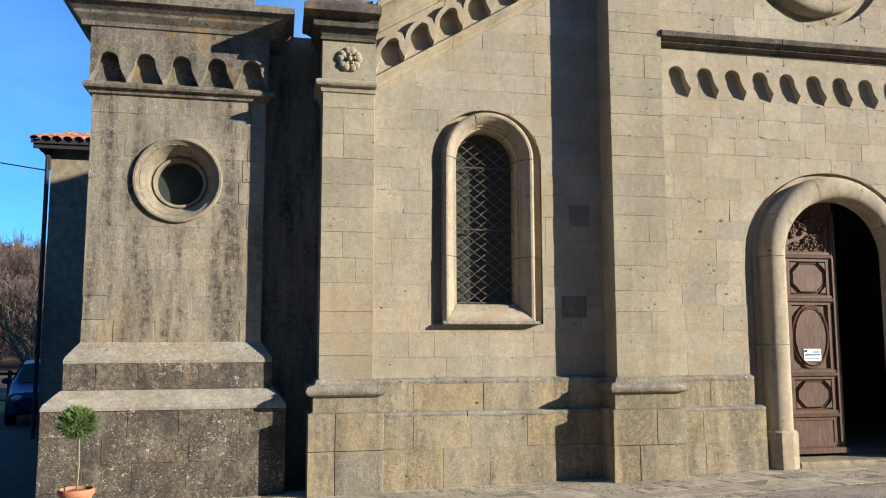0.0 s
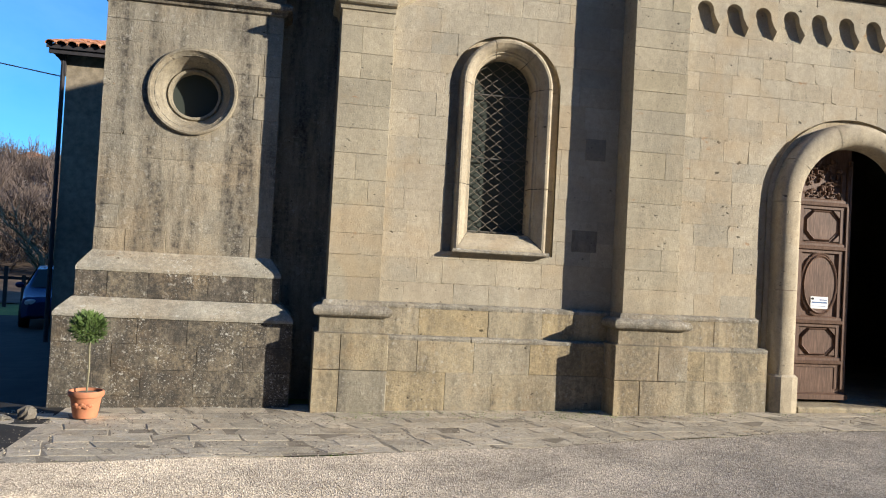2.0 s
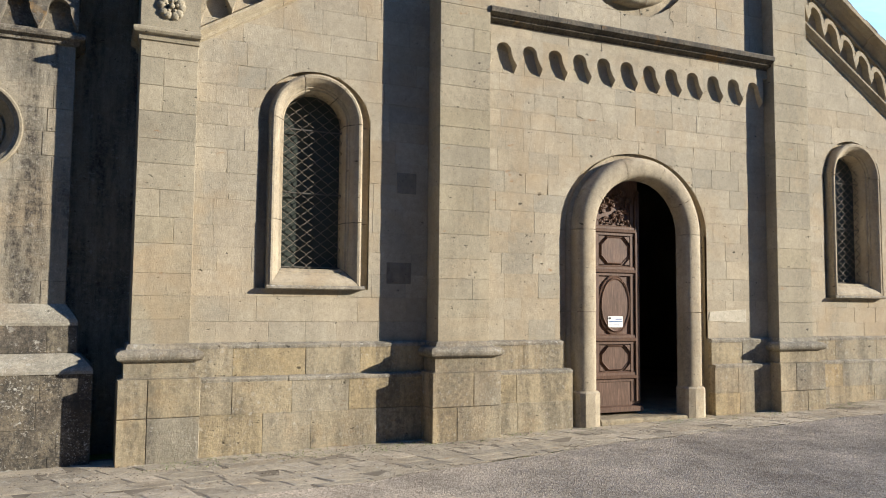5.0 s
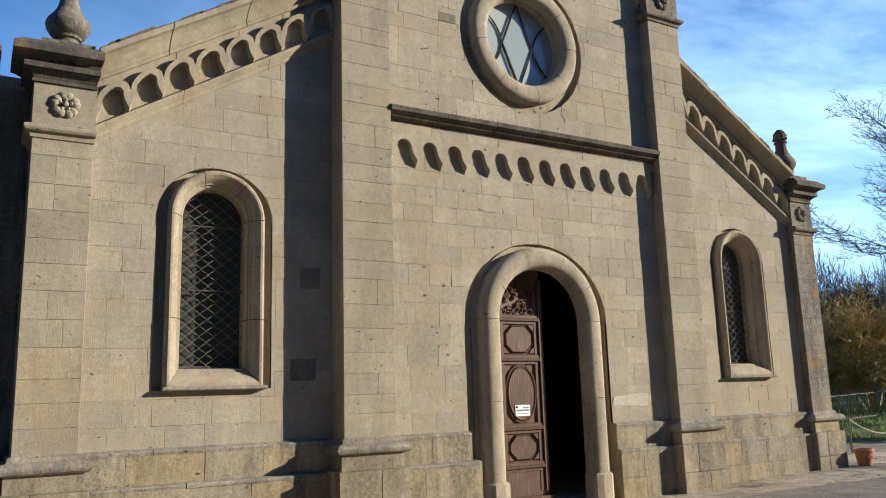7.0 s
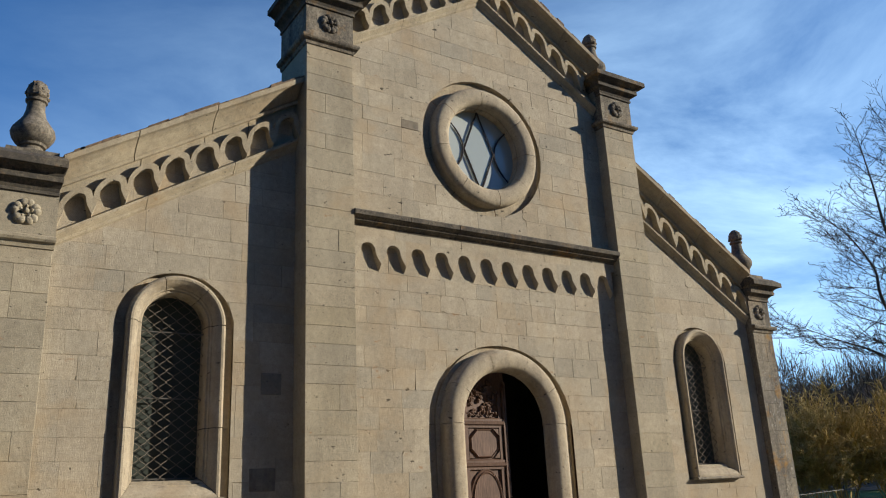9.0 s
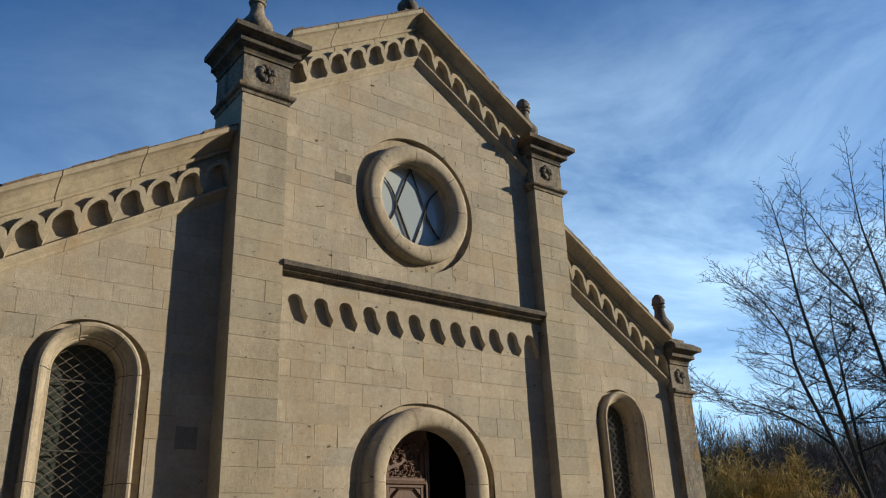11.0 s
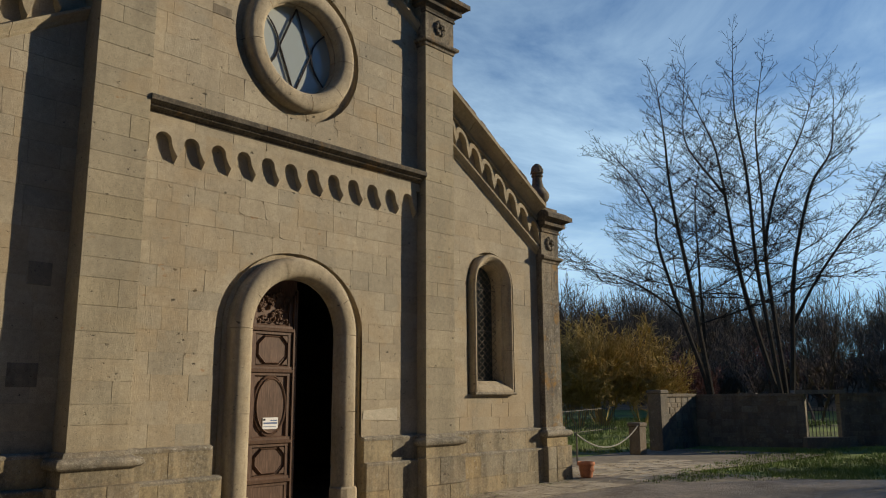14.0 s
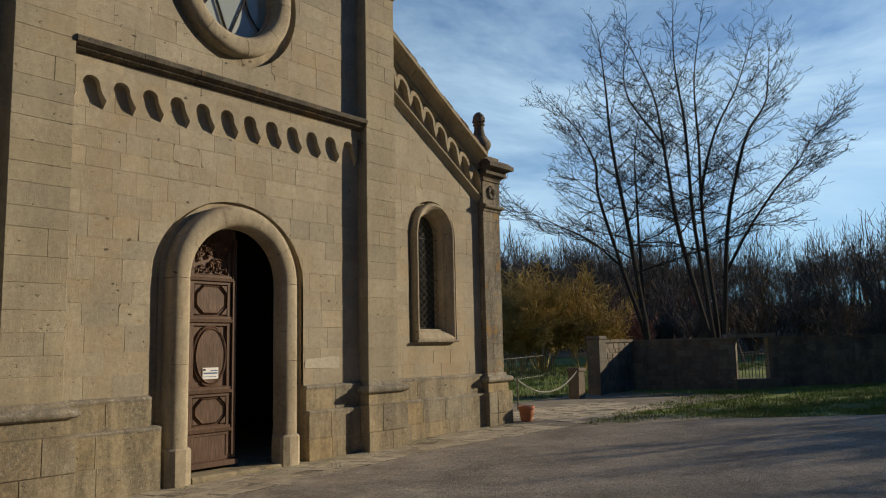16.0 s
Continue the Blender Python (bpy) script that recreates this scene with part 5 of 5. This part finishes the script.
wood("ridge_trees", spots, [141, 142], M_SCRUB, "bare trees along the ridge", "wood", height=5.5, stems=3, spread_by=0.5, depth=3, base_r=0.08, arms=(3, 5))

# the old leaning tree on the lane
limbs = twig_tree(57, 4.6, 1, 0.2, 3, 0.24, first=0.3, arms=(2, 3), min_r=0.02)
old_tree = thing("old_tree", "old pollarded tree with thick lichened limbs by the lane", "tree", at=(-13.75, 16.6, ground_z(-13.75, 16.6)))
old_tree.rotation_euler = (0, radians(-22), 0)
part("trunk", skin(limbs, 0.05), M_LICHBARK, old_tree, "", True)
part("crown", skin(limbs, 0.0, 0.05, 4), M_LICHBARK, old_tree)


# ---- grass ----
def tufts(name, n, where, lo, hi, label):
    rnd = random.Random(n)
    m = Mesh()
    while n > 0:
        x, y = rnd.uniform(*where[0]), rnd.uniform(*where[1])
        if not where[2](x, y) or noise.noise(Vector((x * 0.9, y * 0.9, 3.0))) < rnd.uniform(-0.45, 0.1):
            continue
        n -= 1
        z = ground_z(x, y) - 0.03
        for _ in range(5):
            a, h, w = rnd.uniform(0, 6.28), rnd.uniform(lo, hi), rnd.uniform(0.006, 0.014)
            bx, by = x + rnd.uniform(-0.07, 0.07), y + rnd.uniform(-0.07, 0.07)
            lx, ly = rnd.uniform(-0.5, 0.5) * h, rnd.uniform(-0.5, 0.5) * h
            k = len(m.v)
            m.v += [(bx - w * math.cos(a), by - w * math.sin(a), z), (bx + w * math.cos(a), by + w * math.sin(a), z), (bx + lx, by + ly, z + h)]
            m.f.append((k, k + 1, k + 2))
    return stuff(name, m, M_GRASSB, label, "grass")


def verge(x, y):
    back = -1.62 + 0.12 * (x - 6.7) + 0.08 * math.sin(x * 5.0) if x < 14 else 2.0 - (x - 13.6) * 1.18
    return road_edge(x) + 0.04 * math.sin(x * 9.0) < y < back


tufts("verge_grass", 9000, ((6.7, 20), (-13, 2), verge), 0.03, 0.10, "green grass verge between road and garden wall")
tufts("meadow_grass", 5200, ((8.0, 32), (1.5, 14), lambda x, y: y > 2.2 - (x - 13.6) * 1.1 and (x > 12 or y > 3.2)), 0.06, 0.2, "green meadow grass behind the wall")

def wall_foot(x, y):
    return -0.62 < y < (-0.47 if abs(abs(x) - 2.75) < 0.5 else -0.16)


tufts("wall_foot_weeds", 1100, ((-6.4, 6.6), (-0.65, -0.1), wall_foot), 0.015, 0.05, "dry weeds and moss at the foot of the church wall")
tufts("kerb_weeds", 700, ((-9.5, 8.5), (-2.5, -0.9), lambda x, y: abs(y - road_edge(x)) < 0.07), 0.012, 0.04, "thin weeds along the edge of the paving")

def grit(name, n, where, lo, hi, material, label):
    """Loose chips of stone and dry crumbs lying on the ground."""
    rnd = random.Random(n)
    m = Mesh()
    while n > 0:
        x, y = rnd.uniform(*where[0]), rnd.uniform(*where[1])
        if not where[2](x, y) or noise.noise(Vector((x * 1.7, y * 2.6, 8.0))) < rnd.uniform(-0.5, 0.25):
            continue
        n -= 1
        r, a, z = rnd.uniform(lo, hi), rnd.uniform(0, 6.28), ground_z(x, y) - 0.002
        ring = [(x + r * rnd.uniform(0.7, 1.2) * math.cos(a + k * 1.571), y + r * rnd.uniform(0.7, 1.2) * math.sin(a + k * 1.571), z + r * 0.25) for k in range(4)]
        m.add(ring + [(x + r * 0.2, y, z + r * rnd.uniform(0.6, 1.0)), (x, y, z - r * 0.2)], [(0, 1, 4), (1, 2, 4), (2, 3, 4), (3, 0, 4), (1, 0, 5), (2, 1, 5), (3, 2, 5), (0, 3, 5)])
    return stuff(name, m, material, label, "gravel")


grit("pavement_grit", 5200, ((-10.0, 9.0), (-2.6, -0.12), lambda x, y: y > road_edge(x) - 0.12), 0.004, 0.013, M_SLAB, "loose stone chips and crumbs on the worn paving")
grit("pavement_crumbs", 3000, ((-10.0, 9.0), (-2.4, -0.12), lambda x, y: y > road_edge(x) - 0.05), 0.004, 0.012, M_LITTER2, "dry leaf crumbs and earth on the worn paving")

hill = Mesh()
hill.rows([[(x, y, ground_z(x, y) + 0.02) for y in spread(21, 110, 40)] for x in spread(-110, 10, 50)])
tagged(new("hillside", hill.data("hillside", M_LITTER2, True)), "hillside covered with brown leaf litter", "hillside", "", "structure")

floor_w = Mesh()
floor_w.rows([[(x, y, ground_z(x, y) + 0.02) for y in spread(-80, 100, 50)] for x in spread(41, 190, 40)])
tagged(new("wood_floor", floor_w.data("wood_floor", M_LITTER, True)), "wood floor of brown leaf litter", "wood floor", "", "structure")

# trees beyond the road that shade it, and added walls across it
shade = bare_tree("roadside_tree", 29.0, -15.5, 31, "bare roadside tree shading the road", "roadside trees", height=8.0, stems=3, spread_by=0.5, depth=4, base_r=0.2, arms=(4, 5), min_r=0.034)
for x_, y_, a_ in ((33.5, -16.4, 1.9), (29.5, -18.2, 2.7), (31.0, -19.0, 5.2), (23.0, -20.5, 1.1), (27.3, -17.6, 2.2), (25.5, -18.8, 4.1), (31.5, -20.5, 0.4), (38.0, -23.0, 0.7)):
    copy_thing(shade, pose(x_, y_, ground_z(x_, y_), 0, 0, math.degrees(a_)))
# unseen dark walls, added to keep sky light off the church front
tagged(new("wall_across", Mesh().box(-33, 27, -27, -26, -1, 19).data("wall_across", M_LANE)), "unseen wall added across the road to block sky light", "wall", "", "structure")
tagged(new("wall_across_2", Mesh().box(-34, -33, -27, 4, -1, 17).data("wall_across_2", M_LANE)), "unseen wall added at the end of the road to block sky light", "wall", "", "structure")

# ---- garden wall with a gate opening ----
A, B, Dd = Vector((14.35, 1.75, 0)), Vector((17.1, -1.15, 0)), Vector((21.0, -6.4, 0))
garden_wall = thing("wall_garden", "old rubble stone garden wall with a gate opening", "wall", "structure")


def wall_run(p, q, z0, z1, th, seed):
    rnd = random.Random(seed)
    d = (q - p)
    L = d.length
    d = d / L
    nrm = Vector((d.y, -d.x, 0))
    if nrm.x > 0:
        nrm = -nrm
    m = Mesh()
    c = [p + nrm * -th, q + nrm * -th, q, p]
    m.add([(*v.xy, z0) for v in c] + [(*v.xy, z1) for v in c], [(0, 1, 2, 3), (4, 5, 6, 7), (0, 1, 5, 4), (1, 2, 6, 5), (2, 3, 7, 6), (3, 0, 4, 7)])
    part("core", m, M_RUBBLE, garden_wall)
    z = z0 + 0.25
    while z < z1 - 0.06:
        h = rnd.uniform(0.12, 0.24)
        h = min(h, z1 - z)
        s = rnd.uniform(0, 0.1)
        while s < L - 0.05:
            w = min(rnd.uniform(0.16, 0.45), L - s)
            o = rnd.uniform(0.0, 0.014)
            f = []
            for (u, v) in ((s + 0.012, z + 0.004 + rnd.uniform(-0.012, 0.012)), (s + w - 0.005, z + 0.004 + rnd.uniform(-0.012, 0.012)), (s + w - 0.005 + rnd.uniform(-0.03, 0.0), z + h - 0.004), (s + 0.012, z + h - 0.004 + rnd.uniform(-0.012, 0.012))):
                f.append((u, v))
            cu, cv = sum(a for a, _ in f) / 4, sum(b for _, b in f) / 4
            back = [tuple(p + d * u + nrm * -0.02) [:2] + (v,) for u, v in f]
            rim = [tuple(p + d * u + nrm * o)[:2] + (v,) for u, v in f]
            top = [tuple(p + d * (u + (cu - u) * 0.2) + nrm * (o + 0.007))[:2] + (v + (cv - v) * 0.2,) for u, v in f]
            part("stone", Mesh().rows([back, rim, top], True).add(top, [(0, 1, 2, 3)]), M_RUBBLE, garden_wall)
            s += w
        z += h
    cap = Mesh()
    s = 0
    while s < L - 0.02:
        w = min(rnd.uniform(0.3, 0.6), L - s)
        a, b = p + d * (s + 0.004), p + d * (s + w - 0.004)
        cc = [a + nrm * 0.05, b + nrm * 0.05, b - nrm * (th + 0.05), a - nrm * (th + 0.05)]
        hh = rnd.uniform(0.06, 0.09)
        cap.add([(*v.xy, z1) for v in cc] + [(*v.xy, z1 + hh) for v in cc], [(0, 1, 2, 3), (4, 5, 6, 7), (0, 1, 5, 4), (1, 2, 6, 5), (2, 3, 7, 6), (3, 0, 4, 7)])
        s += w
    part("coping", cap, M_RUBBLE, garden_wall)


def post(x, y, z1, w, material, name="pier", parent=None):
    z = ground_z(x, y) - 0.2
    m = Mesh().rows([[(x + a * w, y + b * w, zz) for a, b in ((-1, -1), (1, -1), (1, 1), (-1, 1))] for zz in (z, z1 - 0.02)], True, True)
    m.rows([[(x + a * (w + o), y + b * (w + o), zz) for a, b in ((-1, -1), (1, -1), (1, 1), (-1, 1))] for o, zz in ((0.0, z1 - 0.02), (0.03, z1), (0.03, z1 + 0.06), (0.0, z1 + 0.09))], True, True)
    return part(name, m, material, parent if parent is not None else garden_wall)


dirw = (B - A).normalized()
A2 = Vector((16.3, 1.72, 0))
wall_run(A, A2, 0.0, 1.74, 0.32, 83)
wall_run(A2, B, 0.0, 1.74, 0.32, 81)
G2 = B + (Dd - B).normalized() * 0.98
wall_run(G2, Dd, 0.0, 1.74, 0.32, 82)
post(A.x - 0.12, A.y + 0.12, 1.84, 0.20, M_RUBBLE)
for g in (B, G2):
    post(g.x + 0.1, g.y + 0.06, 1.80, 0.07, M_BASE, "gate_jamb")
lint = Mesh()
d2 = (G2 - B).normalized()
n2 = Vector((-d2.y, d2.x, 0))
cc = [B - d2 * 0.25 - n2 * 0.08, G2 + d2 * 0.15 - n2 * 0.08, G2 + d2 * 0.15 + n2 * 0.3, B - d2 * 0.25 + n2 * 0.3]
lint.add([(*v.xy, 1.80) for v in cc] + [(*v.xy, 1.91) for v in cc], [(0, 1, 2, 3), (4, 5, 6, 7), (0, 1, 5, 4), (1, 2, 6, 5), (2, 3, 7, 6), (3, 0, 4, 7)])
part("lintel", lint, M_RUBBLE, garden_wall, "flat stone lintel over the gate")
step = Mesh()
cc = [B - d2 * 0.1 - n2 * 0.35, G2 + d2 * 0.05 - n2 * 0.35, G2 + d2 * 0.05 + n2 * 0.3, B - d2 * 0.1 + n2 * 0.3]
step.add([(*v.xy, 0.1) for v in cc] + [(*v.xy, 0.60) for v in cc], [(0, 1, 2, 3), (4, 5, 6, 7), (0, 1, 5, 4), (1, 2, 6, 5), (2, 3, 7, 6), (3, 0, 4, 7)])
part("gate_step", step, M_RUBBLE, garden_wall)


def iron_fence(name, p, q, h, gap, label):
    f = thing(name, label, "fence")
    d = (q - p)
    L = d.length
    d = d / L
    n = int(L / gap)
    bar_m = Mesh().tube([(0, 0, 0), (0, 0, h)], 0.010, 5).data("bar", M_IRON)
    for i in range(n + 1):
        v = p + d * (i * gap)
        part("bar", bar_m, M_IRON, f, at=(v.x, v.y, ground_z(v.x, v.y)))
    for k in (0.12, 0.92):
        part("rail", Mesh().tube([tuple((p + d * L * s).xy) + (ground_z(*(p + d * L * s).xy) + h * k,) for s in (0, 0.5, 1)], 0.013, 5), M_IRON, f)
    return f


iron_fence("iron_fence", Vector((11.5, 7.4, 0)), Vector((20.5, 7.0, 0)), 0.95, 0.13, "low dark iron railing across the meadow behind the church")
iron_fence("iron_gate", B + n2 * 0.45 + d2 * 0.12, G2 + n2 * 0.45, 1.05, 0.10, "low dark iron gate in the garden wall")
pier = thing("gate_pier", "short dark stone pier holding the rope", "pier", at=(0, 0, 0))
post(12.7, 1.7, 0.98, 0.16, M_RUBBLE, "shaft", pier)


# ---- pots, plant and barrier by the church ----
def pot(x, y, r, h, label, turn=0.0):
    t = thing("plant_pot", label, "plant pot", group="terracotta pots", at=(x, y, ground_z(x, y) + 0.012))
    part("body", Mesh().rows([[(a * math.cos(2 * math.pi * i / 28), a * math.sin(2 * math.pi * i / 28), z) for i in range(28)] for a, z in
         ((0.0, 0.0), (0.68 * r, 0.0), (0.72 * r, 0.02), (0.90 * r, 0.76 * h), (1.0 * r, 0.78 * h), (1.04 * r, 0.83 * h), (1.04 * r, 0.95 * h), (1.0 * r, h), (0.92 * r, h), (0.88 * r, 0.85 * h), (0.0, 0.83 * h))], True), M_TERRA, t, "", True)
    m = Mesh()
    for i in range(9):
        a = radians(-125 + 8.5 * i)
        m.blob((0.85 * r * math.cos(a), 0.85 * r * math.sin(a), 0.48 * h + 0.012 * math.sin(i * 1.9)), (0.022, 0.014, 0.02), i, 0.1, 4)
    part("garland", m, M_TERRA, t, "moulded garland", True)
    part("soil", Mesh().blob((0, 0, 0.85 * h), (0.86 * r, 0.86 * r, 0.03), 3, 0.1, 5), M_DIRT, t)
    return t


pot(-8.885, -0.52, 0.165, 0.27, "terracotta pot with moulded garland at the tower foot")
shrub = thing("potted_shrub", "small clipped green shrub on a thin bare stem", "shrub", at=(-8.885, -0.52, ground_z(-8.885, -0.52)))
part("stem", Mesh().tube([(0, 0, 0.2), (0.01, 0.0, 0.5), (-0.005, 0.01, 0.85)], 0.011, 6), M_LICHBARK, shrub, "thin pale stem")
rnd = random.Random(12)
m = Mesh()
for i in range(1500):
    while True:
        v = Vector((rnd.uniform(-1, 1), rnd.uniform(-1, 1), rnd.uniform(-1, 1)))
        if 0.2 < v.length < 1:
            break
    c = Vector((v.x * 0.17 - 0.02, v.y * 0.15, 0.92 + v.z * 0.15))
    d = (v + Vector((rnd.uniform(-0.6, 0.6), rnd.uniform(-0.6, 0.6), rnd.uniform(0, 0.8)))).normalized()
    s = d.orthogonal().normalized() * 0.006
    k = len(m.v)
    e = c + d * rnd.uniform(0.03, 0.06)
    m.v += [tuple(c - s), tuple(c + s), tuple(e + s * 0.3), tuple(e - s * 0.3)]
    m.f.append((k, k + 1, k + 2, k + 3))
for i in range(26):
    v = Vector((rnd.uniform(-1, 1), rnd.uniform(-1, 1), rnd.uniform(-0.6, 1))).normalized()
    m.tube([(0, 0, 0.80), (v.x * 0.07, v.y * 0.07, 0.88 + 0.05 * v.z), (v.x * 0.15, v.y * 0.14, 0.93 + v.z * 0.12)], 0.003, 3)
part("crown", m, M_LEAF, shrub, "fine green leaves")
pot(6.92, -0.40, 0.165, 0.29, "plain terracotta pot at the church corner")
m = Mesh()
m.blob((-9.42, -0.55, -0.07), (0.085, 0.075, 0.085), 3, 0.3, 6)
tagged(new("loose_stone", m.data("loose_stone", M_RUBBLE)), "grey stone lying at the tower foot", "stone", "loose stones at the tower")
m = Mesh()
m.blob((-9.66, -0.62, -0.11), (0.11, 0.07, 0.045), 5, 0.3, 6)
tagged(new("loose_stone", m.data("loose_stone", M_RUBBLE)), "flat grey stone lying at the tower foot", "stone", "loose stones at the tower")
rope = thing("rope_barrier", "pale rope slung from a thin post to the stone pier", "barrier")
ropep = [(8.84 + 3.7 * k / 16, 1.07 + 0.5 * k / 16, ground_z(9, 1) + 0.68 - 0.42 * (1 - (k / 8 - 1) ** 2) + 0.006 * k) for k in range(17)]
part("rope", Mesh().tube(ropep, 0.018, 6), M_ROPE, rope)
part("post", Mesh().tube([(8.84, 1.07, 0.1), (8.84, 1.07, ground_z(9, 1) + 0.72)], 0.02, 6), M_IRON, rope)


# ---- the house behind the tower ----
HX, HY, HZ = -11.55, 8.0, 5.38
house = thing("house", "rough rendered house with clay tile roof and deep eaves", "house")
part("wall", Mesh().box(HX, -7.4, HY, HY + 6, -0.6, HZ + 0.1), M_PLASTER, house, "rough ochre render")
eave = Mesh()
eave.rows([[(x, y, z) for y, z in ((HY - 0.30, HZ + 0.14), (HY - 0.30, HZ + 0.22), (HY + 3.6, HZ + 1.3), (HY + 3.6, HZ + 1.2))] for x in (HX - 0.32, -7.4)], True, True)
eave.box(HX - 0.28, -7.4, HY - 0.26, HY - 0.2, HZ + 0.05, HZ + 0.2)
part("eave", eave, M_EAVE, house, "dark timber eaves")
br = Mesh()
br.rows([[(HX - a, y, HZ + b) for a, b in ((0.0, -0.35), (0.04, -0.25), (0.10, -0.05), (0.26, 0.1), (0.30, 0.2), (0.0, 0.2))] for y in (HY - 0.1, HY + 0.2)], True, True)
part("bracket", br, M_EAVE, house)
part("downpipe", Mesh().tube([(HX - 0.05, HY - 0.06, HZ + 0.1), (HX - 0.05, HY - 0.06, -0.3)], 0.045, 8), M_EAVE, house, "dark metal downpipe")
tile_me = Mesh()
for k, (a0, a1) in enumerate(((0, 0.105),)):
    lines = []
    for s in (0, 1):
        lines.append([((0.095 - 0.012 * s) * math.cos(math.pi * i / 8), s * 0.42, 0.02 * s * 0 + (0.075 - 0.01 * s) * math.sin(math.pi * i / 8)) for i in range(9)])
    tile_me.rows(lines)
    tile_me.rows([[(x, y, z + 0.014) for x, y, z in l] for l in lines])
    tile_me.rows([lines[0], [(x, y, z + 0.014) for x, y, z in lines[0]]])
tile_me = tile_me.data("roof_tile", M_TILE, True)
rnd = random.Random(3)
for i in range(14):
    for j in range(8):
        o = part("roof_tile", tile_me, M_TILE, house, at=(HX - 0.24 + i * 0.205, HY - 0.36 + j * 0.37, HZ + 0.20 + j * 0.37 * 0.277 + rnd.uniform(0, 0.012)))
        o.rotation_euler = (radians(15.5) + rnd.uniform(-0.02, 0.02), 0, rnd.uniform(-0.04, 0.04))
cable = thing("overhead_cable", "thin black cable running to the house wall", "cable")
part("cable", Mesh().tube([(HX - 0.04 - 26 * k / 12, HY - 0.02 + 4 * k / 12, 5.02 + 0.16 * 26 * k / 12 + 0.5 * (k / 12) ** 2) for k in range(13)], 0.013, 5), M_CABLE, cable)


# ---- vehicles by the lane ----
def car(x, y, turn, paint, label):
    c = thing("car", label, "car", group="parked cars", at=(x, y, ground_z(x, y) - 0.02))
    c.rotation_euler = (0, 0, turn)
    secs = []
    for yy, w, z0, zb, zr, wr in ((-2.0, 0.66, 0.35, 0.62, 0.66, 0.6), (-1.9, 0.80, 0.28, 0.74, 0.78, 0.72), (-1.0, 0.86, 0.25, 0.92, 0.96, 0.76), (-0.35, 0.87, 0.25, 0.96, 1.42, 0.62),
                                  (0.4, 0.87, 0.25, 0.97, 1.50, 0.62), (1.4, 0.86, 0.25, 0.97, 1.46, 0.60), (1.85, 0.82, 0.28, 0.95, 1.05, 0.68), (2.0, 0.74, 0.35, 0.85, 0.9, 0.62)):
        secs.append([(-w, yy, z0), (-w - 0.02, yy, (z0 + zb) / 2), (-w + 0.02, yy, zb), (-wr, yy, zr), (-wr * 0.6, yy, zr + 0.02), (wr * 0.6, yy, zr + 0.02), (wr, yy, zr), (w - 0.02, yy, zb), (w + 0.02, yy, (z0 + zb) / 2), (w, yy, z0)])
    part("body", Mesh().rows(secs, True, True), paint, c, "", True)
    part("windscreen", Mesh().add([(-0.70, -1.01, 0.975), (0.70, -1.01, 0.975), (0.58, -0.37, 1.41), (-0.58, -0.37, 1.41)], [(0, 1, 2, 3)]), M_GLASS, c, at=(0, -0.02, 0.02))
    for sx in (-1, 1):
        part("side_window", Mesh().add([(sx * 0.86, -0.6, 1.0), (sx * 0.86, 1.5, 1.0), (sx * 0.645, 1.3, 1.42), (sx * 0.645, -0.2, 1.42)], [(0, 1, 2, 3)]), M_GLASS, c, at=(sx * 0.015, 0, 0))
        part("headlight", Mesh().blob((sx * 0.6, -1.93, 0.66), (0.15, 0.08, 0.09), 1, 0.02, 6), M_LAMP, c, "clear headlight", True)
        part("mirror", Mesh().blob((sx * 0.98, -0.55, 1.02), (0.11, 0.07, 0.08), 1, 0.02, 5), paint, c, "", True)
        for yy in (-1.25, 1.25):
            wh = part("wheel", Mesh().rows([[(sx * a, yy + r * math.cos(2 * math.pi * i / 20), 0.32 + r * math.sin(2 * math.pi * i / 20)) for i in range(20)] for a, r in ((0.66, 0.2), (0.66, 0.31), (0.70, 0.32), (0.86, 0.32), (0.89, 0.30), (0.89, 0.2))], True, True), M_TYRE, c, "", True)
            part("rim", Mesh().rows([[(sx * a, yy + r * math.cos(2 * math.pi * i / 14), 0.32 + r * math.sin(2 * math.pi * i / 14)) for i in range(14)] for a, r in ((0.86, 0.2), (0.895, 0.19), (0.88, 0.05))], True, True), M_CAR2, wh)
    return c


car(-12.75, 13.5, radians(12), M_CAR, "dark blue parked car in the shade by the house")
picket = thing("picket_fence", "dark wooden fence at the end of the lane", "fence")
for i in range(14):
    x = -21 + i * 0.55
    part("picket", Mesh().box(x, x + 0.12, 19.2, 19.26, ground_z(x, 19.2), ground_z(x, 19.2) + 1.2 + 0.15 * math.sin(i * 2.3)), M_EAVE, picket)
part("rail", Mesh().box(-21, -13.6, 19.26, 19.31, 0.45, 0.55), M_EAVE, picket)


# ---- far buildings on the ridge ----
def far_house(x, y, w, d, h, label):
    f = thing("far_house", label, "house", group="houses on the ridge", at=(x, y, ground_z(x, y) - 0.3))
    part("wall", Mesh().box(-w / 2, w / 2, 0, d, 0, h), M_HOUSEW, f)
    part("roof", Mesh().rows([[(-w / 2 - 0.3, yy, h), (0, yy, h + 0.22 * w), (w / 2 + 0.3, yy, h), (0, yy, h + 0.02)] for yy in (-0.3, d + 0.3)], True, True), M_TILE, f)
    for i in range(3):
        win = part("window", Mesh().box(-w * 0.36 + i * w * 0.28, -w * 0.36 + i * w * 0.28 + 0.8, -0.03, 0.05, h * 0.45, h * 0.45 + 1.2), M_GLASS, f)
    return f


far_house(-29.5, 92, 7, 6, 4.2, "pale house on the ridge among bare trees")
far_house(-22.0, 94, 5, 5, 5.5, "small white house on the ridge")
far_house(-38.0, 95, 6, 5, 4.0, "pale house on the ridge")
